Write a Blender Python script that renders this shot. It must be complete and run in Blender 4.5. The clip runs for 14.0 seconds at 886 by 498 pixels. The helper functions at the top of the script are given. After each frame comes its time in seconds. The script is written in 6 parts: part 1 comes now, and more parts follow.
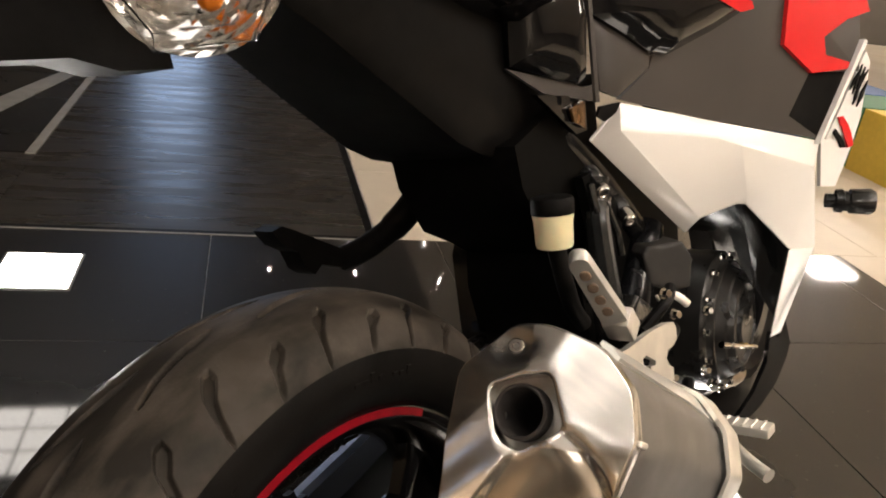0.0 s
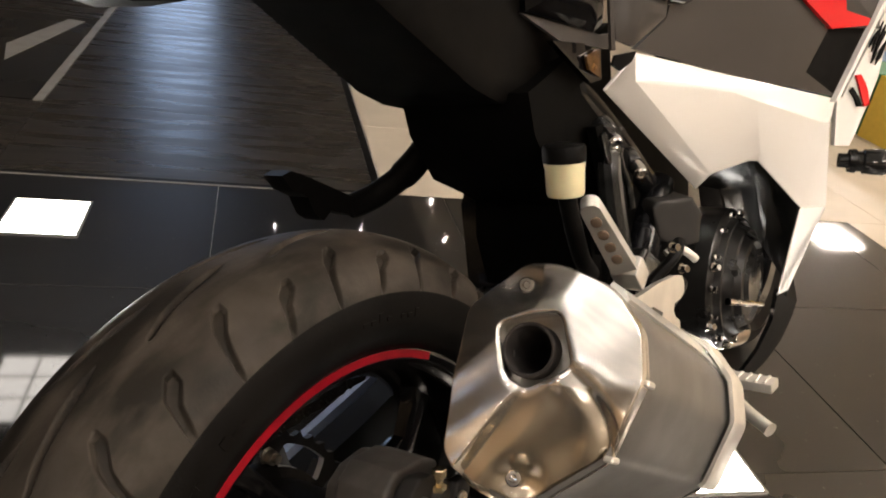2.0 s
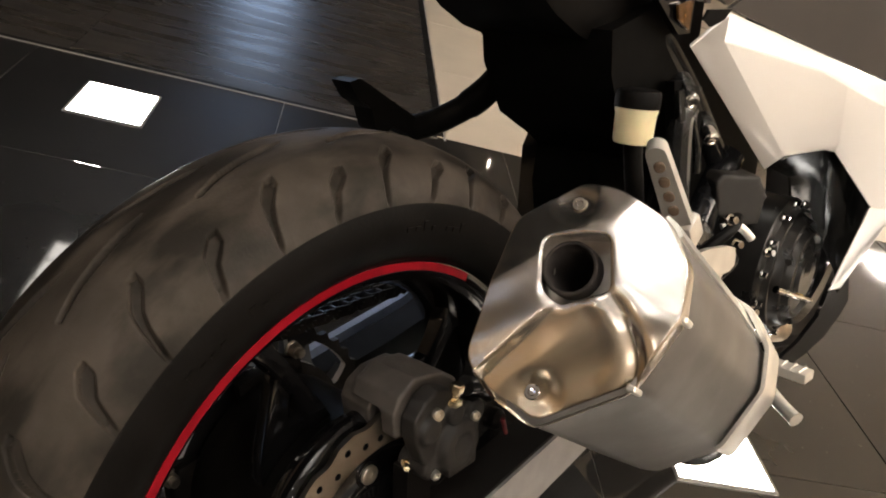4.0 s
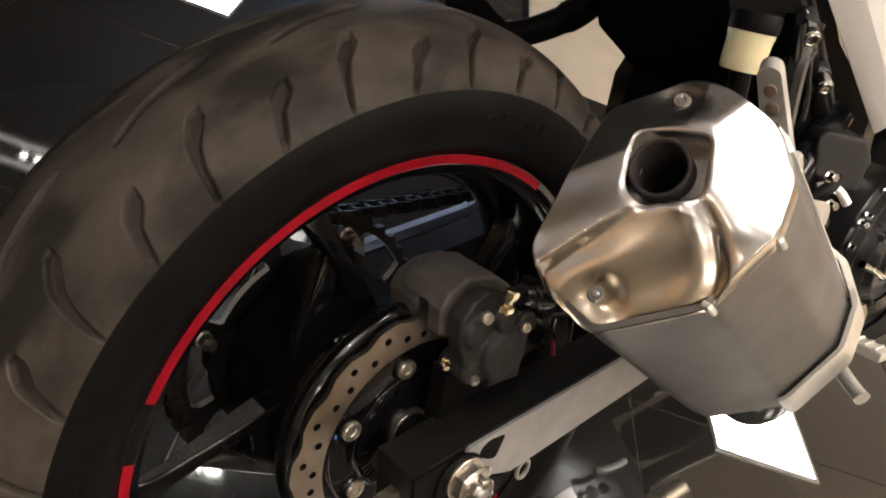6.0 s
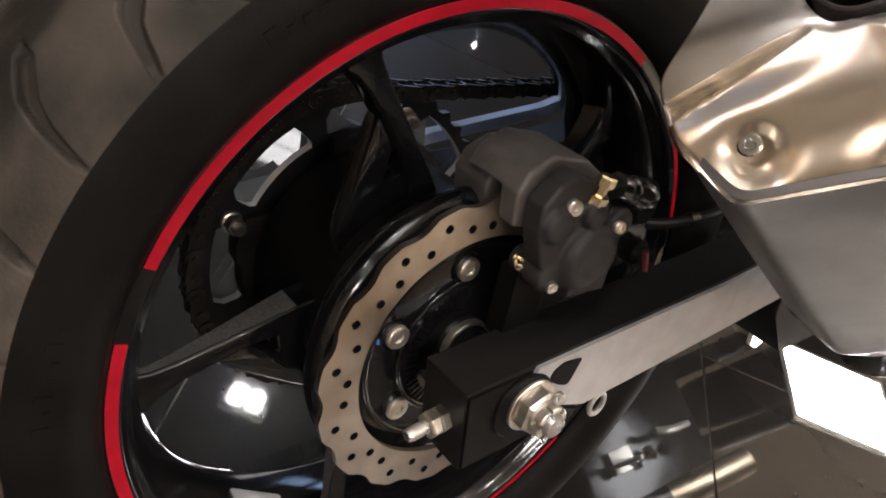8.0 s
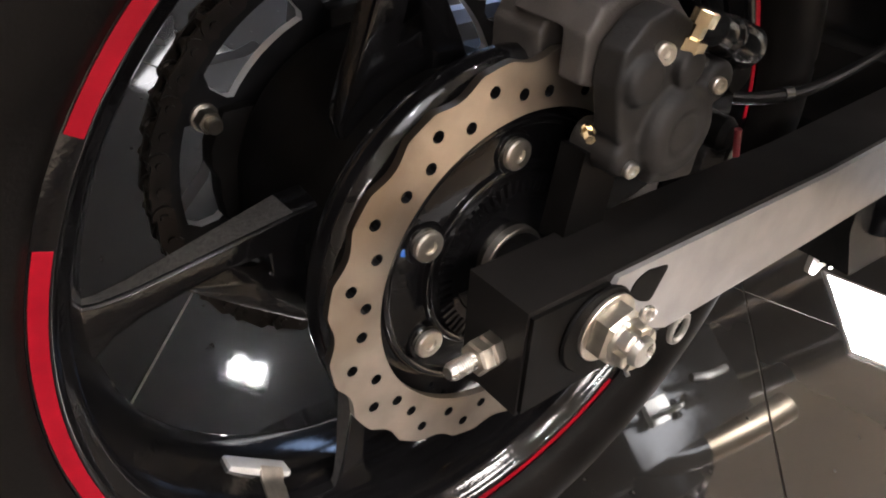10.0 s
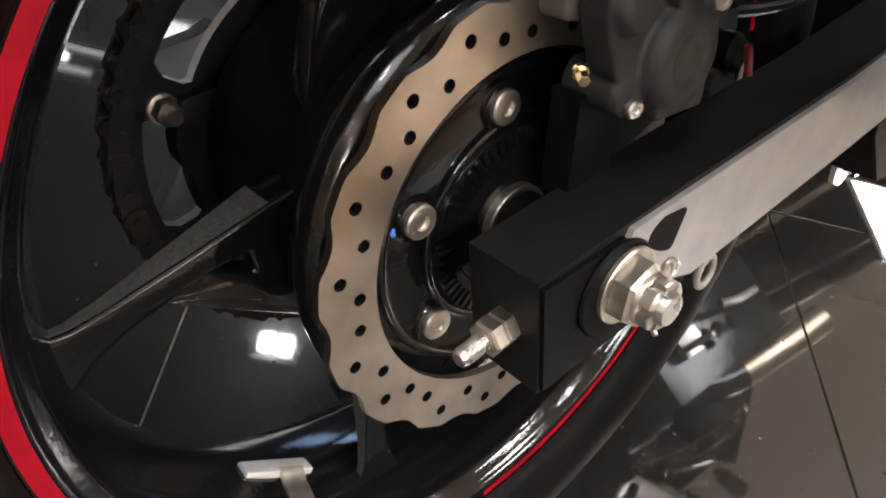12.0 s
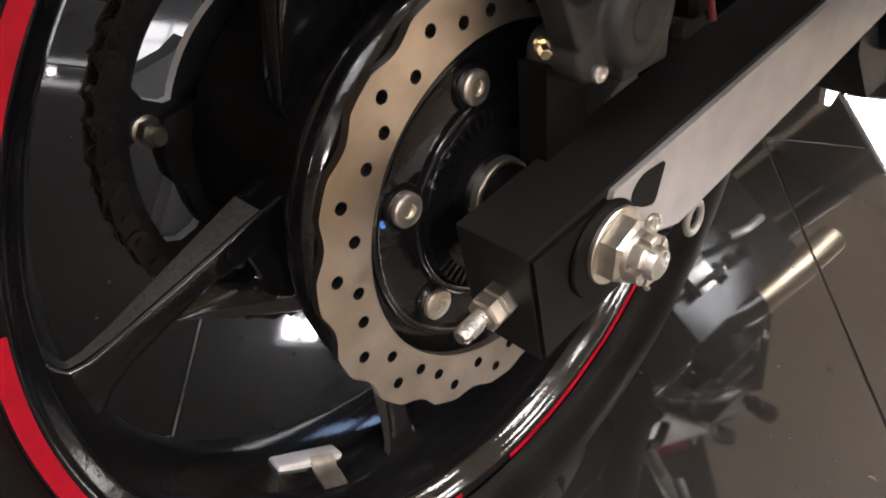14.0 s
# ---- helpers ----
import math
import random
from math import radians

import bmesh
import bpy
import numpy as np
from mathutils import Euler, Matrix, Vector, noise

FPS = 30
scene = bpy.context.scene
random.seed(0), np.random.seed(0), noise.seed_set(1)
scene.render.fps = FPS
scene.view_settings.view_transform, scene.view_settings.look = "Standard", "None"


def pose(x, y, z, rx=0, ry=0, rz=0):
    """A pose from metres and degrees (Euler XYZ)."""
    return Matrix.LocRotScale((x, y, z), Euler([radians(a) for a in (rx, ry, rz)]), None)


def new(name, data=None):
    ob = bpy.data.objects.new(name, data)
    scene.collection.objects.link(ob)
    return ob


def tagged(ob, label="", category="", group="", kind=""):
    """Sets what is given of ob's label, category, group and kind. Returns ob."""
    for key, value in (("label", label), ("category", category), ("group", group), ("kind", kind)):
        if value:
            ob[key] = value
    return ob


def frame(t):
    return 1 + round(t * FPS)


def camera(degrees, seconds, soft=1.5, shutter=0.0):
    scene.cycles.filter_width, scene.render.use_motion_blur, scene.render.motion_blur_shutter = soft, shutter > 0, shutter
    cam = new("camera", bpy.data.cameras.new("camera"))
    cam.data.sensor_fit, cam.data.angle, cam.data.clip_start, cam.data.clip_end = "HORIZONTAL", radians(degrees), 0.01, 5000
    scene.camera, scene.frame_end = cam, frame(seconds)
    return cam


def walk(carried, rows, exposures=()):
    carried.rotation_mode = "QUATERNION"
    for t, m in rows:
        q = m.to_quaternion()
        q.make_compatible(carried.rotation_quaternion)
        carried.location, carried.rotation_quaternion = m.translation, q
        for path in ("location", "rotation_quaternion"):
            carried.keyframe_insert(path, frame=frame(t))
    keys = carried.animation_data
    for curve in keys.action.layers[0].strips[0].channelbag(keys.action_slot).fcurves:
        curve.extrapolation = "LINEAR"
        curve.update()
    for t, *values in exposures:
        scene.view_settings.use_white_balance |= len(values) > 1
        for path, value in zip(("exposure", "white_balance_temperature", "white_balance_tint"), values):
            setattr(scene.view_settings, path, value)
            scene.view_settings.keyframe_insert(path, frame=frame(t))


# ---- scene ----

# ---------------------------------------------------------------- camera
cam = camera(59.2, 14.0, soft=1.9)
PATH = [
    (0, 0.1282, -0.3718, 0.9188, 66.10, -7.74, 33.97),
    (0.5, 0.1291, -0.3791, 0.9168, 65.59, -7.44, 34.46),
    (1, 0.1292, -0.3789, 0.9121, 65.09, -7.53, 34.42),
    (1.5, 0.1281, -0.3758, 0.9079, 64.14, -8.05, 34.59),
    (2, 0.1296, -0.3773, 0.9044, 63.16, -8.78, 34.91),
    (2.5, 0.1321, -0.3798, 0.8980, 62.20, -10.03, 35.97),
    (2.7, 0.1327, -0.3805, 0.8946, 61.97, -10.37, 36.40),
    (4.8, 0.1484, -0.3847, 0.8505, 56.03, -18.49, 46.88),
    (5, 0.1496, -0.3842, 0.8458, 55.42, -18.78, 47.56),
    (5.5, 0.1503, -0.3826, 0.8337, 53.70, -19.74, 49.72),
    (6, 0.1458, -0.3714, 0.8180, 52.13, -20.44, 51.83),
    (6.5, 0.1422, -0.3592, 0.7963, 50.79, -20.86, 53.73),
    (7, 0.1363, -0.3448, 0.7678, 49.37, -21.06, 55.47),
    (7.5, 0.1277, -0.3334, 0.7373, 48.32, -21.38, 56.35),
    (8, 0.1213, -0.3199, 0.7099, 47.24, -21.05, 57.56),
    (8.5, 0.1104, -0.3061, 0.6805, 46.16, -20.85, 57.95),
    (9, 0.1023, -0.2967, 0.6522, 45.91, -20.97, 57.56),
    (9.2, 0.0974, -0.2942, 0.6361, 46.12, -21.06, 56.77),
    (11.3, 0.0688, -0.2444, 0.5862, 43.76, -15.72, 53.45),
    (11.5, 0.0676, -0.2462, 0.5871, 43.66, -15.09, 52.56),
    (12, 0.0637, -0.2433, 0.5848, 43.21, -13.58, 50.88),
    (12.5, 0.0619, -0.2387, 0.5823, 42.57, -11.96, 49.15),
    (13, 0.0640, -0.2380, 0.5855, 42.08, -10.33, 47.80),
    (13.5, 0.0648, -0.2365, 0.5881, 41.69, -9.06, 46.67),
    (14, 0.0688, -0.2381, 0.5994, 41.48, -7.81, 45.90),
]
walk(cam, [(t, pose(*p)) for t, *p in PATH], [(0, 0.46, 6450, 10), (2.7, 0.48, 6430, 10), (5, 0.56, 6320, 9), (7, 0.66, 6050, 11), (9, 1.08, 5800, 12), (11.5, 1.10, 5780, 12), (14, 1.08, 5780, 12)])

# ---------------------------------------------------------------- world and lights
world = bpy.data.worlds.new("world")
scene.world = world
world.use_nodes = True
world.node_tree.nodes["Background"].inputs[0].default_value = (1.0, 0.93, 0.86, 1)
world.node_tree.nodes["Background"].inputs[1].default_value = 0.02
scene.view_settings.exposure = 0.0

# the showroom's tile grid is turned against the motorcycle
AV = Vector((-0.7247, 0.6891, 0.0))      # along the joints that run away
BV = Vector((-0.6891, -0.7247, 0.0))     # along the joints that run across
CEIL = 2.9


def ground(u, v, z=0.0):
    p = BV * u + AV * v
    return Vector((p.x, p.y, z))


# ---------------------------------------------------------------- materials
def material(name, base, rough=0.5, metal=0.0, var=0.0, scale=40.0, bump=0.0, bump_scale=200.0, coat=0.0,
             tint=None, tint_scale=6.0, spec=0.5, stretch=None, rough_var=0.0):
    """A surface with colour varied at two scales, uneven gloss and fine relief."""
    m = bpy.data.materials.new(name)
    m.use_nodes = True
    nt = m.node_tree
    b = nt.nodes["Principled BSDF"]
    b.inputs["Base Color"].default_value = (*base, 1)
    b.inputs["Roughness"].default_value = rough
    b.inputs["Metallic"].default_value = metal
    b.inputs["Coat Weight"].default_value = coat
    b.inputs["Coat Roughness"].default_value = 0.06
    b.inputs["Specular IOR Level"].default_value = spec
    tc = nt.nodes.new("ShaderNodeTexCoord")
    vec = tc.outputs["Object"]
    if stretch:
        mp = nt.nodes.new("ShaderNodeMapping")
        mp.inputs["Scale"].default_value = stretch
        nt.links.new(vec, mp.inputs["Vector"])
        vec = mp.outputs["Vector"]

    def tex(s, detail=4.0):
        n = nt.nodes.new("ShaderNodeTexNoise")
        n.inputs["Scale"].default_value = s
        n.inputs["Detail"].default_value = detail
        nt.links.new(vec, n.inputs["Vector"])
        return n.outputs["Fac"]

    def mix(fac, a, c):
        n = nt.nodes.new("ShaderNodeMix")
        n.data_type = "RGBA"
        nt.links.new(fac, n.inputs["Factor"])
        for sock, val in ((n.inputs["A"], a), (n.inputs["B"], c)):
            if isinstance(val, tuple):
                sock.default_value = val
            else:
                nt.links.new(val, sock)
        return n.outputs["Result"]

    def ramp(fac, lo, hi):
        n = nt.nodes.new("ShaderNodeMapRange")
        n.inputs["From Min"].default_value, n.inputs["From Max"].default_value = lo, hi
        nt.links.new(fac, n.inputs["Value"])
        return n.outputs["Result"]

    if var:
        lo = tuple(c * (1 - var) for c in base) + (1,)
        hi = tuple(min(1, c * (1 + var)) for c in base) + (1,)
        col = mix(ramp(tex(scale), 0.3, 0.7), lo, hi)
        if tint:
            col = mix(ramp(tex(tint_scale, 6.0), 0.45, 0.7), col, (*tint, 1))
        nt.links.new(col, b.inputs["Base Color"])
    if rough_var:
        r = nt.nodes.new("ShaderNodeMapRange")
        r.inputs["To Min"].default_value, r.inputs["To Max"].default_value = max(0.01, rough - rough_var), rough + rough_var
        nt.links.new(ramp(tex(scale * 0.4, 5.0), 0.3, 0.7), r.inputs["Value"])
        nt.links.new(r.outputs["Result"], b.inputs["Roughness"])
    if bump:
        n = nt.nodes.new("ShaderNodeBump")
        n.inputs["Strength"].default_value = bump
        n.inputs["Distance"].default_value = 0.002
        nt.links.new(tex(bump_scale), n.inputs["Height"])
        nt.links.new(n.outputs["Normal"], b.inputs["Normal"])
    return m


def glowing(name, colour, strength):
    m = bpy.data.materials.new(name)
    m.use_nodes = True
    b = m.node_tree.nodes["Principled BSDF"]
    b.inputs["Base Color"].default_value = (*colour, 1)
    b.inputs["Emission Color"].default_value = (*colour, 1)
    b.inputs["Emission Strength"].default_value = strength
    return m


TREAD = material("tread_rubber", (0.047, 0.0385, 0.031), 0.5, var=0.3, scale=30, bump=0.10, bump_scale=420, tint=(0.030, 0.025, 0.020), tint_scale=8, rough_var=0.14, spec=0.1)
GROOVE = material("shaded_groove_rubber", (0.026, 0.021, 0.0165), 0.5, var=0.3, scale=60, bump=0.05, bump_scale=500, rough_var=0.1, spec=0.12)
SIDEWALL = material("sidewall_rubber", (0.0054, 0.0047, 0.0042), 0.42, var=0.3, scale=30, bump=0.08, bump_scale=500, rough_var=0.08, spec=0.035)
RIM = material("gloss_black_rim", (0.0040, 0.0038, 0.0040), 0.075, var=0.3, scale=25, bump=0.05, bump_scale=380, rough_var=0.03, spec=0.45)
HUBM = material("orange_peel_black", (0.0038, 0.0036, 0.0038), 0.08, var=0.3, scale=25, bump=0.06, bump_scale=420, rough_var=0.03, spec=0.7)
SPOKE = material("textured_lit_cast", (0.052, 0.049, 0.046), 0.40, var=0.6, scale=500, bump=0.32, bump_scale=1000, rough_var=0.08, spec=0.6)
TAPE = material("red_rim_tape", (0.225, 0.0022, 0.009), 0.4, var=0.15, scale=60, bump=0.04, spec=0.12)
DISC = material("ground_steel", (0.47, 0.415, 0.35), 0.34, 1.0, var=0.22, scale=26, bump=0.04, bump_scale=800, tint=(0.36, 0.29, 0.22), tint_scale=16, rough_var=0.08)
STEEL = material("plated_steel", (0.58, 0.535, 0.46), 0.36, 1.0, var=0.2, scale=120, bump=0.06, bump_scale=600, rough_var=0.08)
ZINC = material("zinc_bolt", (0.60, 0.58, 0.54), 0.3, 1.0, var=0.2, scale=150, bump=0.15, bump_scale=500, rough_var=0.1)
GOLD = material("brass_nipple", (0.85, 0.70, 0.46), 0.22, 1.0, var=0.15, scale=120)
BLACK = material("satin_black_plastic", (0.0040, 0.0036, 0.0033), 0.45, var=0.3, scale=60, bump=0.06, bump_scale=900, rough_var=0.06, spec=0.07)
GLOSS = material("gloss_black_paint", (0.0045, 0.0042, 0.0045), 0.06, var=0.2, scale=20, spec=0.4)
CAST = material("grey_cast_caliper", (0.062, 0.053, 0.046), 0.5, 0.15, var=0.2, scale=70, bump=0.2, bump_scale=900, rough_var=0.1)
ARM = material("dark_swingarm_paint", (0.0088, 0.0079, 0.0073), 0.42, var=0.12, scale=50, bump=0.05, bump_scale=900, rough_var=0.05, spec=0.13)
PLATE = material("grey_arm_plate", (0.36, 0.35, 0.34), 0.42, 0.5, var=0.1, scale=50, bump=0.1, bump_scale=900, rough_var=0.05)
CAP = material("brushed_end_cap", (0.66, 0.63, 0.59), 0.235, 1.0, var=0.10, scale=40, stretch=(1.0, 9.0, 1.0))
CAN = material("grey_silencer_body", (0.195, 0.185, 0.175), 0.42, 0.75, var=0.1, scale=40, bump=0.08, bump_scale=900, rough_var=0.06)
BAND = material("pale_heat_shield", (0.85, 0.83, 0.78), 0.34, 0.85, var=0.1, scale=40, rough_var=0.06)
SOOT = material("sooty_pipe", (0.030, 0.026, 0.024), 0.85, 0.0, var=0.3, scale=60, bump=0.2, spec=0.15)
COVER = material("dark_cast_cover", (0.010, 0.0094, 0.0088), 0.30, var=0.2, scale=60, rough_var=0.05, spec=0.38)
POCKETM = material("dark_pocket_metal", (0.30, 0.275, 0.25), 0.36, 1.0, var=0.25, scale=50, bump=0.05, bump_scale=400, rough_var=0.08)
ENGINE = material("engine_black", (0.010, 0.0097, 0.0093), 0.16, var=0.3, scale=60, bump=0.05, bump_scale=500, rough_var=0.06, spec=0.5)
ALLOY = material("satin_alloy", (0.70, 0.67, 0.61), 0.36, 0.75, var=0.08, scale=40, bump=0.03, bump_scale=600, rough_var=0.08)
GUARD = material("blue_reflection_guard", (0.30, 0.37, 0.56), 0.40, 0.4, var=0.1, scale=40, rough_var=0.06)
WORN = material("brown_peg_rubber", (0.13, 0.09, 0.06), 0.7, var=0.3, scale=90)
RESV = material("cream_reservoir", (0.66, 0.58, 0.36), 0.4, var=0.1, scale=40)
RESV.node_tree.nodes["Principled BSDF"].inputs["Subsurface Weight"].default_value = 0.2
WHITE = material("white_fairing_paint", (0.78, 0.75, 0.71), 0.22, var=0.02, scale=8, coat=0.5)
GREY = material("matt_grey_panel", (0.044, 0.038, 0.034), 0.32, var=0.12, scale=9)
RED = material("red_fairing_paint", (0.66, 0.012, 0.015), 0.25, var=0.05, scale=10, coat=0.5)
CHAIN = material("oiled_chain_steel", (0.026, 0.022, 0.019), 0.30, 0.7, var=0.3, scale=60)
SLATE = material("slate_grey_cast", (0.085, 0.090, 0.098), 0.45, 0.3, var=0.1, scale=60)
FRAMEM = material("black_frame_paint", (0.0042, 0.0042, 0.0048), 0.20, var=0.2, scale=40, rough_var=0.05, spec=0.16)
NUTM = material("dull_zinc_nut", (0.30, 0.27, 0.23), 0.34, 1.0, var=0.25, scale=120)
BOLTM = material("socket_bolt_chrome", (0.62, 0.60, 0.57), 0.14, 1.0, var=0.15, scale=80)
DEEP = material("matt_black_moulding", (0.0030, 0.0028, 0.0026), 0.55, var=0.3, scale=60, spec=0.02)
GOLDREF = material("gold_reflection", (0.13, 0.065, 0.022), 0.2, 0.4, var=0.3, scale=90)
SPROCKET = material("dark_sprocket", (0.014, 0.014, 0.015), 0.35, 0.7, var=0.3, scale=80, rough_var=0.08)
WEIGHT = material("silver_weight", (0.72, 0.72, 0.72), 0.4, 0.6, var=0.1, scale=90)
TILE = material("black_polished_tile", (0.0060, 0.0052, 0.0044), 0.36, var=0.3, scale=3, tint=(0.010, 0.0085, 0.0072), tint_scale=1.5, bump=0.004, bump_scale=12, rough_var=0.05, coat=1.0, spec=0.2)
TILE.node_tree.nodes["Principled BSDF"].inputs["Coat IOR"].default_value = 1.80
TILE.node_tree.nodes["Principled BSDF"].inputs["Coat Roughness"].default_value = 0.042
PLANK = material("dark_textured_tile", (0.025, 0.021, 0.0175), 0.285, var=0.3, scale=6, bump=0.06, bump_scale=12, rough_var=0.08, spec=0.22, stretch=(1.0, 1 / 7, 1.0))
PLANK.node_tree.nodes["Mapping"].vector_type = "TEXTURE"      # the grain runs with the joints
PLANK.node_tree.nodes["Mapping"].inputs["Rotation"].default_value[2] = math.atan2(BV.y, BV.x)
CREAM = material("cream_floor_tile", (0.57, 0.495, 0.395), 0.35, var=0.08, scale=5, bump=0.05, bump_scale=80, rough_var=0.08)
GROUT = material("pale_grout", (0.52, 0.49, 0.45), 0.8, var=0.2, scale=40)
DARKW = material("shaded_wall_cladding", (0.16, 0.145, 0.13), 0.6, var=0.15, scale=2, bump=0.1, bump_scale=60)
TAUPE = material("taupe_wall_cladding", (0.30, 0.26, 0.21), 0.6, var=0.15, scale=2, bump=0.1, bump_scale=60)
PAINTW = material("wall_paint", (0.58, 0.51, 0.42), 0.7, var=0.06, scale=3, bump=0.1, bump_scale=150)
CEILP = material("pale_ceiling_paint", (0.78, 0.75, 0.70), 0.8, var=0.03, scale=2)
CEILM = material("ceiling_paint", (0.03, 0.027, 0.024), 0.8, var=0.05, scale=2)
WOODW = material("golden_wood_panel", (0.42, 0.31, 0.20), 0.45, var=0.2, scale=2.5, stretch=(1, 1, 0.15), bump=0.1, bump_scale=30, rough_var=0.08)
STRIPM = material("dull_strip", (0.26, 0.245, 0.22), 0.5, 0.3, var=0.1, scale=20, rough_var=0.08)
DULL = material("dull_engine_cast", (0.0125, 0.0105, 0.009), 0.6, 0.1, var=0.25, scale=50, bump=0.10, bump_scale=700)
CHROME = material("bright_chrome", (0.85, 0.83, 0.80), 0.07, 1.0, var=0.05, scale=60)
GILT = material("heat_tinted_pipe", (0.48, 0.39, 0.28), 0.42, 1.0, var=0.15, scale=30, rough_var=0.08)
DRED = material("dull_red_rubber", (0.10, 0.004, 0.008), 0.5, var=0.2, scale=90)
METALF = material("brushed_frame", (0.55, 0.54, 0.52), 0.35, 0.9, var=0.1, scale=40)
DIM = glowing("soft_panel_light", (1.0, 0.92, 0.84), 1.9)
LAMP = glowing("panel_light", (1.0, 0.87, 0.74), 34.0)
FLOORL = glowing("floor_light", (1.0, 0.95, 0.88), 30.0)
GRIDL = glowing("louvre_light", (1.0, 0.92, 0.84), 3.9)
TUBEL = glowing("dim_tube_light", (1.0, 0.92, 0.84), 1.5)
SPARK = glowing("small_spot_light", (1.0, 0.92, 0.82), 420.0)
SPOTL = glowing("spot_light", (1.0, 0.92, 0.82), 120.0)
SIDEDAY = glowing("dim_bluish_screen", (0.52, 0.69, 1.0), 1.1)
DAY = glowing("bluish_screen", (0.52, 0.69, 1.0), 2.3)
BULB = material("orange_bulb", (0.50, 0.13, 0.01), 0.2)
YELLOW = material("yellow_block", (0.72, 0.48, 0.06), 0.5, var=0.05)
BLUE = material("blue_block", (0.05, 0.12, 0.30), 0.5, var=0.05)
BLUEP = material("blue_paint_mark", (0.05, 0.16, 0.55), 0.4)
GREEN = material("green_block", (0.06, 0.20, 0.10), 0.5, var=0.05)

# the end cap's gold reflection is painted into its lower half's colour
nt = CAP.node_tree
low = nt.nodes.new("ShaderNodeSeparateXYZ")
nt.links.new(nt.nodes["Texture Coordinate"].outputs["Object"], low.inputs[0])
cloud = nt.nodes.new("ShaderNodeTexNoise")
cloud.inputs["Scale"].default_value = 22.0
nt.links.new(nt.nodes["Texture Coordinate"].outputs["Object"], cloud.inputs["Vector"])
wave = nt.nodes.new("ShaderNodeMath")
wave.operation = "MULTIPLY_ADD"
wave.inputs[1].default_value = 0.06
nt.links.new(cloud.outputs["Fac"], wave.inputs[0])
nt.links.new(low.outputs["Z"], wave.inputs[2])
bottom = nt.nodes.new("ShaderNodeMapRange")
bottom.inputs["From Min"].default_value, bottom.inputs["From Max"].default_value = 0.302, 0.262
nt.links.new(wave.outputs[0], bottom.inputs["Value"])
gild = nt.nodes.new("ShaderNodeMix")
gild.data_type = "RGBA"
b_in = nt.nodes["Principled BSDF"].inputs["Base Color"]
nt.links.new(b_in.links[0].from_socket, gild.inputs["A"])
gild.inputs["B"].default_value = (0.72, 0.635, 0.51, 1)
nt.links.new(bottom.outputs["Result"], gild.inputs["Factor"])
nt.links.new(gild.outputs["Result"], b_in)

# dust and fine grit on the polished tiles
nt = TILE.node_tree
grit = nt.nodes.new("ShaderNodeTexNoise")
grit.inputs["Scale"].default_value, grit.inputs["Detail"].default_value = 75.0, 3.0
nt.links.new(nt.nodes["Texture Coordinate"].outputs["Object"], grit.inputs["Vector"])
speck = nt.nodes.new("ShaderNodeMapRange")
speck.inputs["From Min"].default_value, speck.inputs["From Max"].default_value = 0.70, 0.78
nt.links.new(grit.outputs["Fac"], speck.inputs["Value"])
dust = nt.nodes.new("ShaderNodeMix")
dust.data_type = "RGBA"
b_in = nt.nodes["Principled BSDF"].inputs["Base Color"]
nt.links.new(b_in.links[0].from_socket, dust.inputs["A"])
dust.inputs["B"].default_value = (0.10, 0.092, 0.082, 1)
nt.links.new(speck.outputs["Result"], dust.inputs["Factor"])
nt.links.new(dust.outputs["Result"], b_in)

# the disc is ground round the axle
disc_bsdf = DISC.node_tree.nodes["Principled BSDF"]
disc_bsdf.inputs["Anisotropic"].default_value = 0.7
grain = DISC.node_tree.nodes.new("ShaderNodeTangent")
grain.direction_type, grain.axis = "RADIAL", "X"
DISC.node_tree.links.new(grain.outputs["Tangent"], disc_bsdf.inputs["Tangent"])

# worn streaks that run round the tyre
nt = TREAD.node_tree
sep = nt.nodes.new("ShaderNodeSeparateXYZ")
nt.links.new(nt.nodes["Texture Coordinate"].outputs["Object"], sep.inputs[0])
ang = nt.nodes.new("ShaderNodeMath")
ang.operation = "ARCTAN2"
nt.links.new(sep.outputs["Z"], ang.inputs[0])
nt.links.new(sep.outputs["Y"], ang.inputs[1])
com = nt.nodes.new("ShaderNodeCombineXYZ")
nt.links.new(sep.outputs["X"], com.inputs["X"])
nt.links.new(ang.outputs[0], com.inputs["Y"])
rub = nt.nodes.new("ShaderNodeMapping")
rub.inputs["Scale"].default_value = (34.0, 3.2, 1.0)
nt.links.new(com.outputs[0], rub.inputs["Vector"])
streak = nt.nodes.new("ShaderNodeTexNoise")
streak.inputs["Scale"].default_value = 1.0
streak.inputs["Detail"].default_value = 5.0
nt.links.new(rub.outputs[0], streak.inputs["Vector"])
edge = nt.nodes.new("ShaderNodeMapRange")
edge.inputs["From Min"].default_value, edge.inputs["From Max"].default_value = 0.45, 0.60
nt.links.new(streak.outputs["Fac"], edge.inputs["Value"])
worn = nt.nodes.new("ShaderNodeMix")
worn.data_type = "RGBA"
b_in = nt.nodes["Principled BSDF"].inputs["Base Color"]
nt.links.new(b_in.links[0].from_socket, worn.inputs["A"])
worn.inputs["B"].default_value = (0.0150, 0.0125, 0.0100, 1)
nt.links.new(edge.outputs["Result"], worn.inputs["Factor"])
nt.links.new(worn.outputs["Result"], b_in)

GLASS = bpy.data.materials.new("clear_lens")
GLASS.use_nodes = True
_g = GLASS.node_tree.nodes["Principled BSDF"]
_g.inputs["Transmission Weight"].default_value = 1.0
_g.inputs["Roughness"].default_value = 0.10
_g.inputs["IOR"].default_value = 1.2


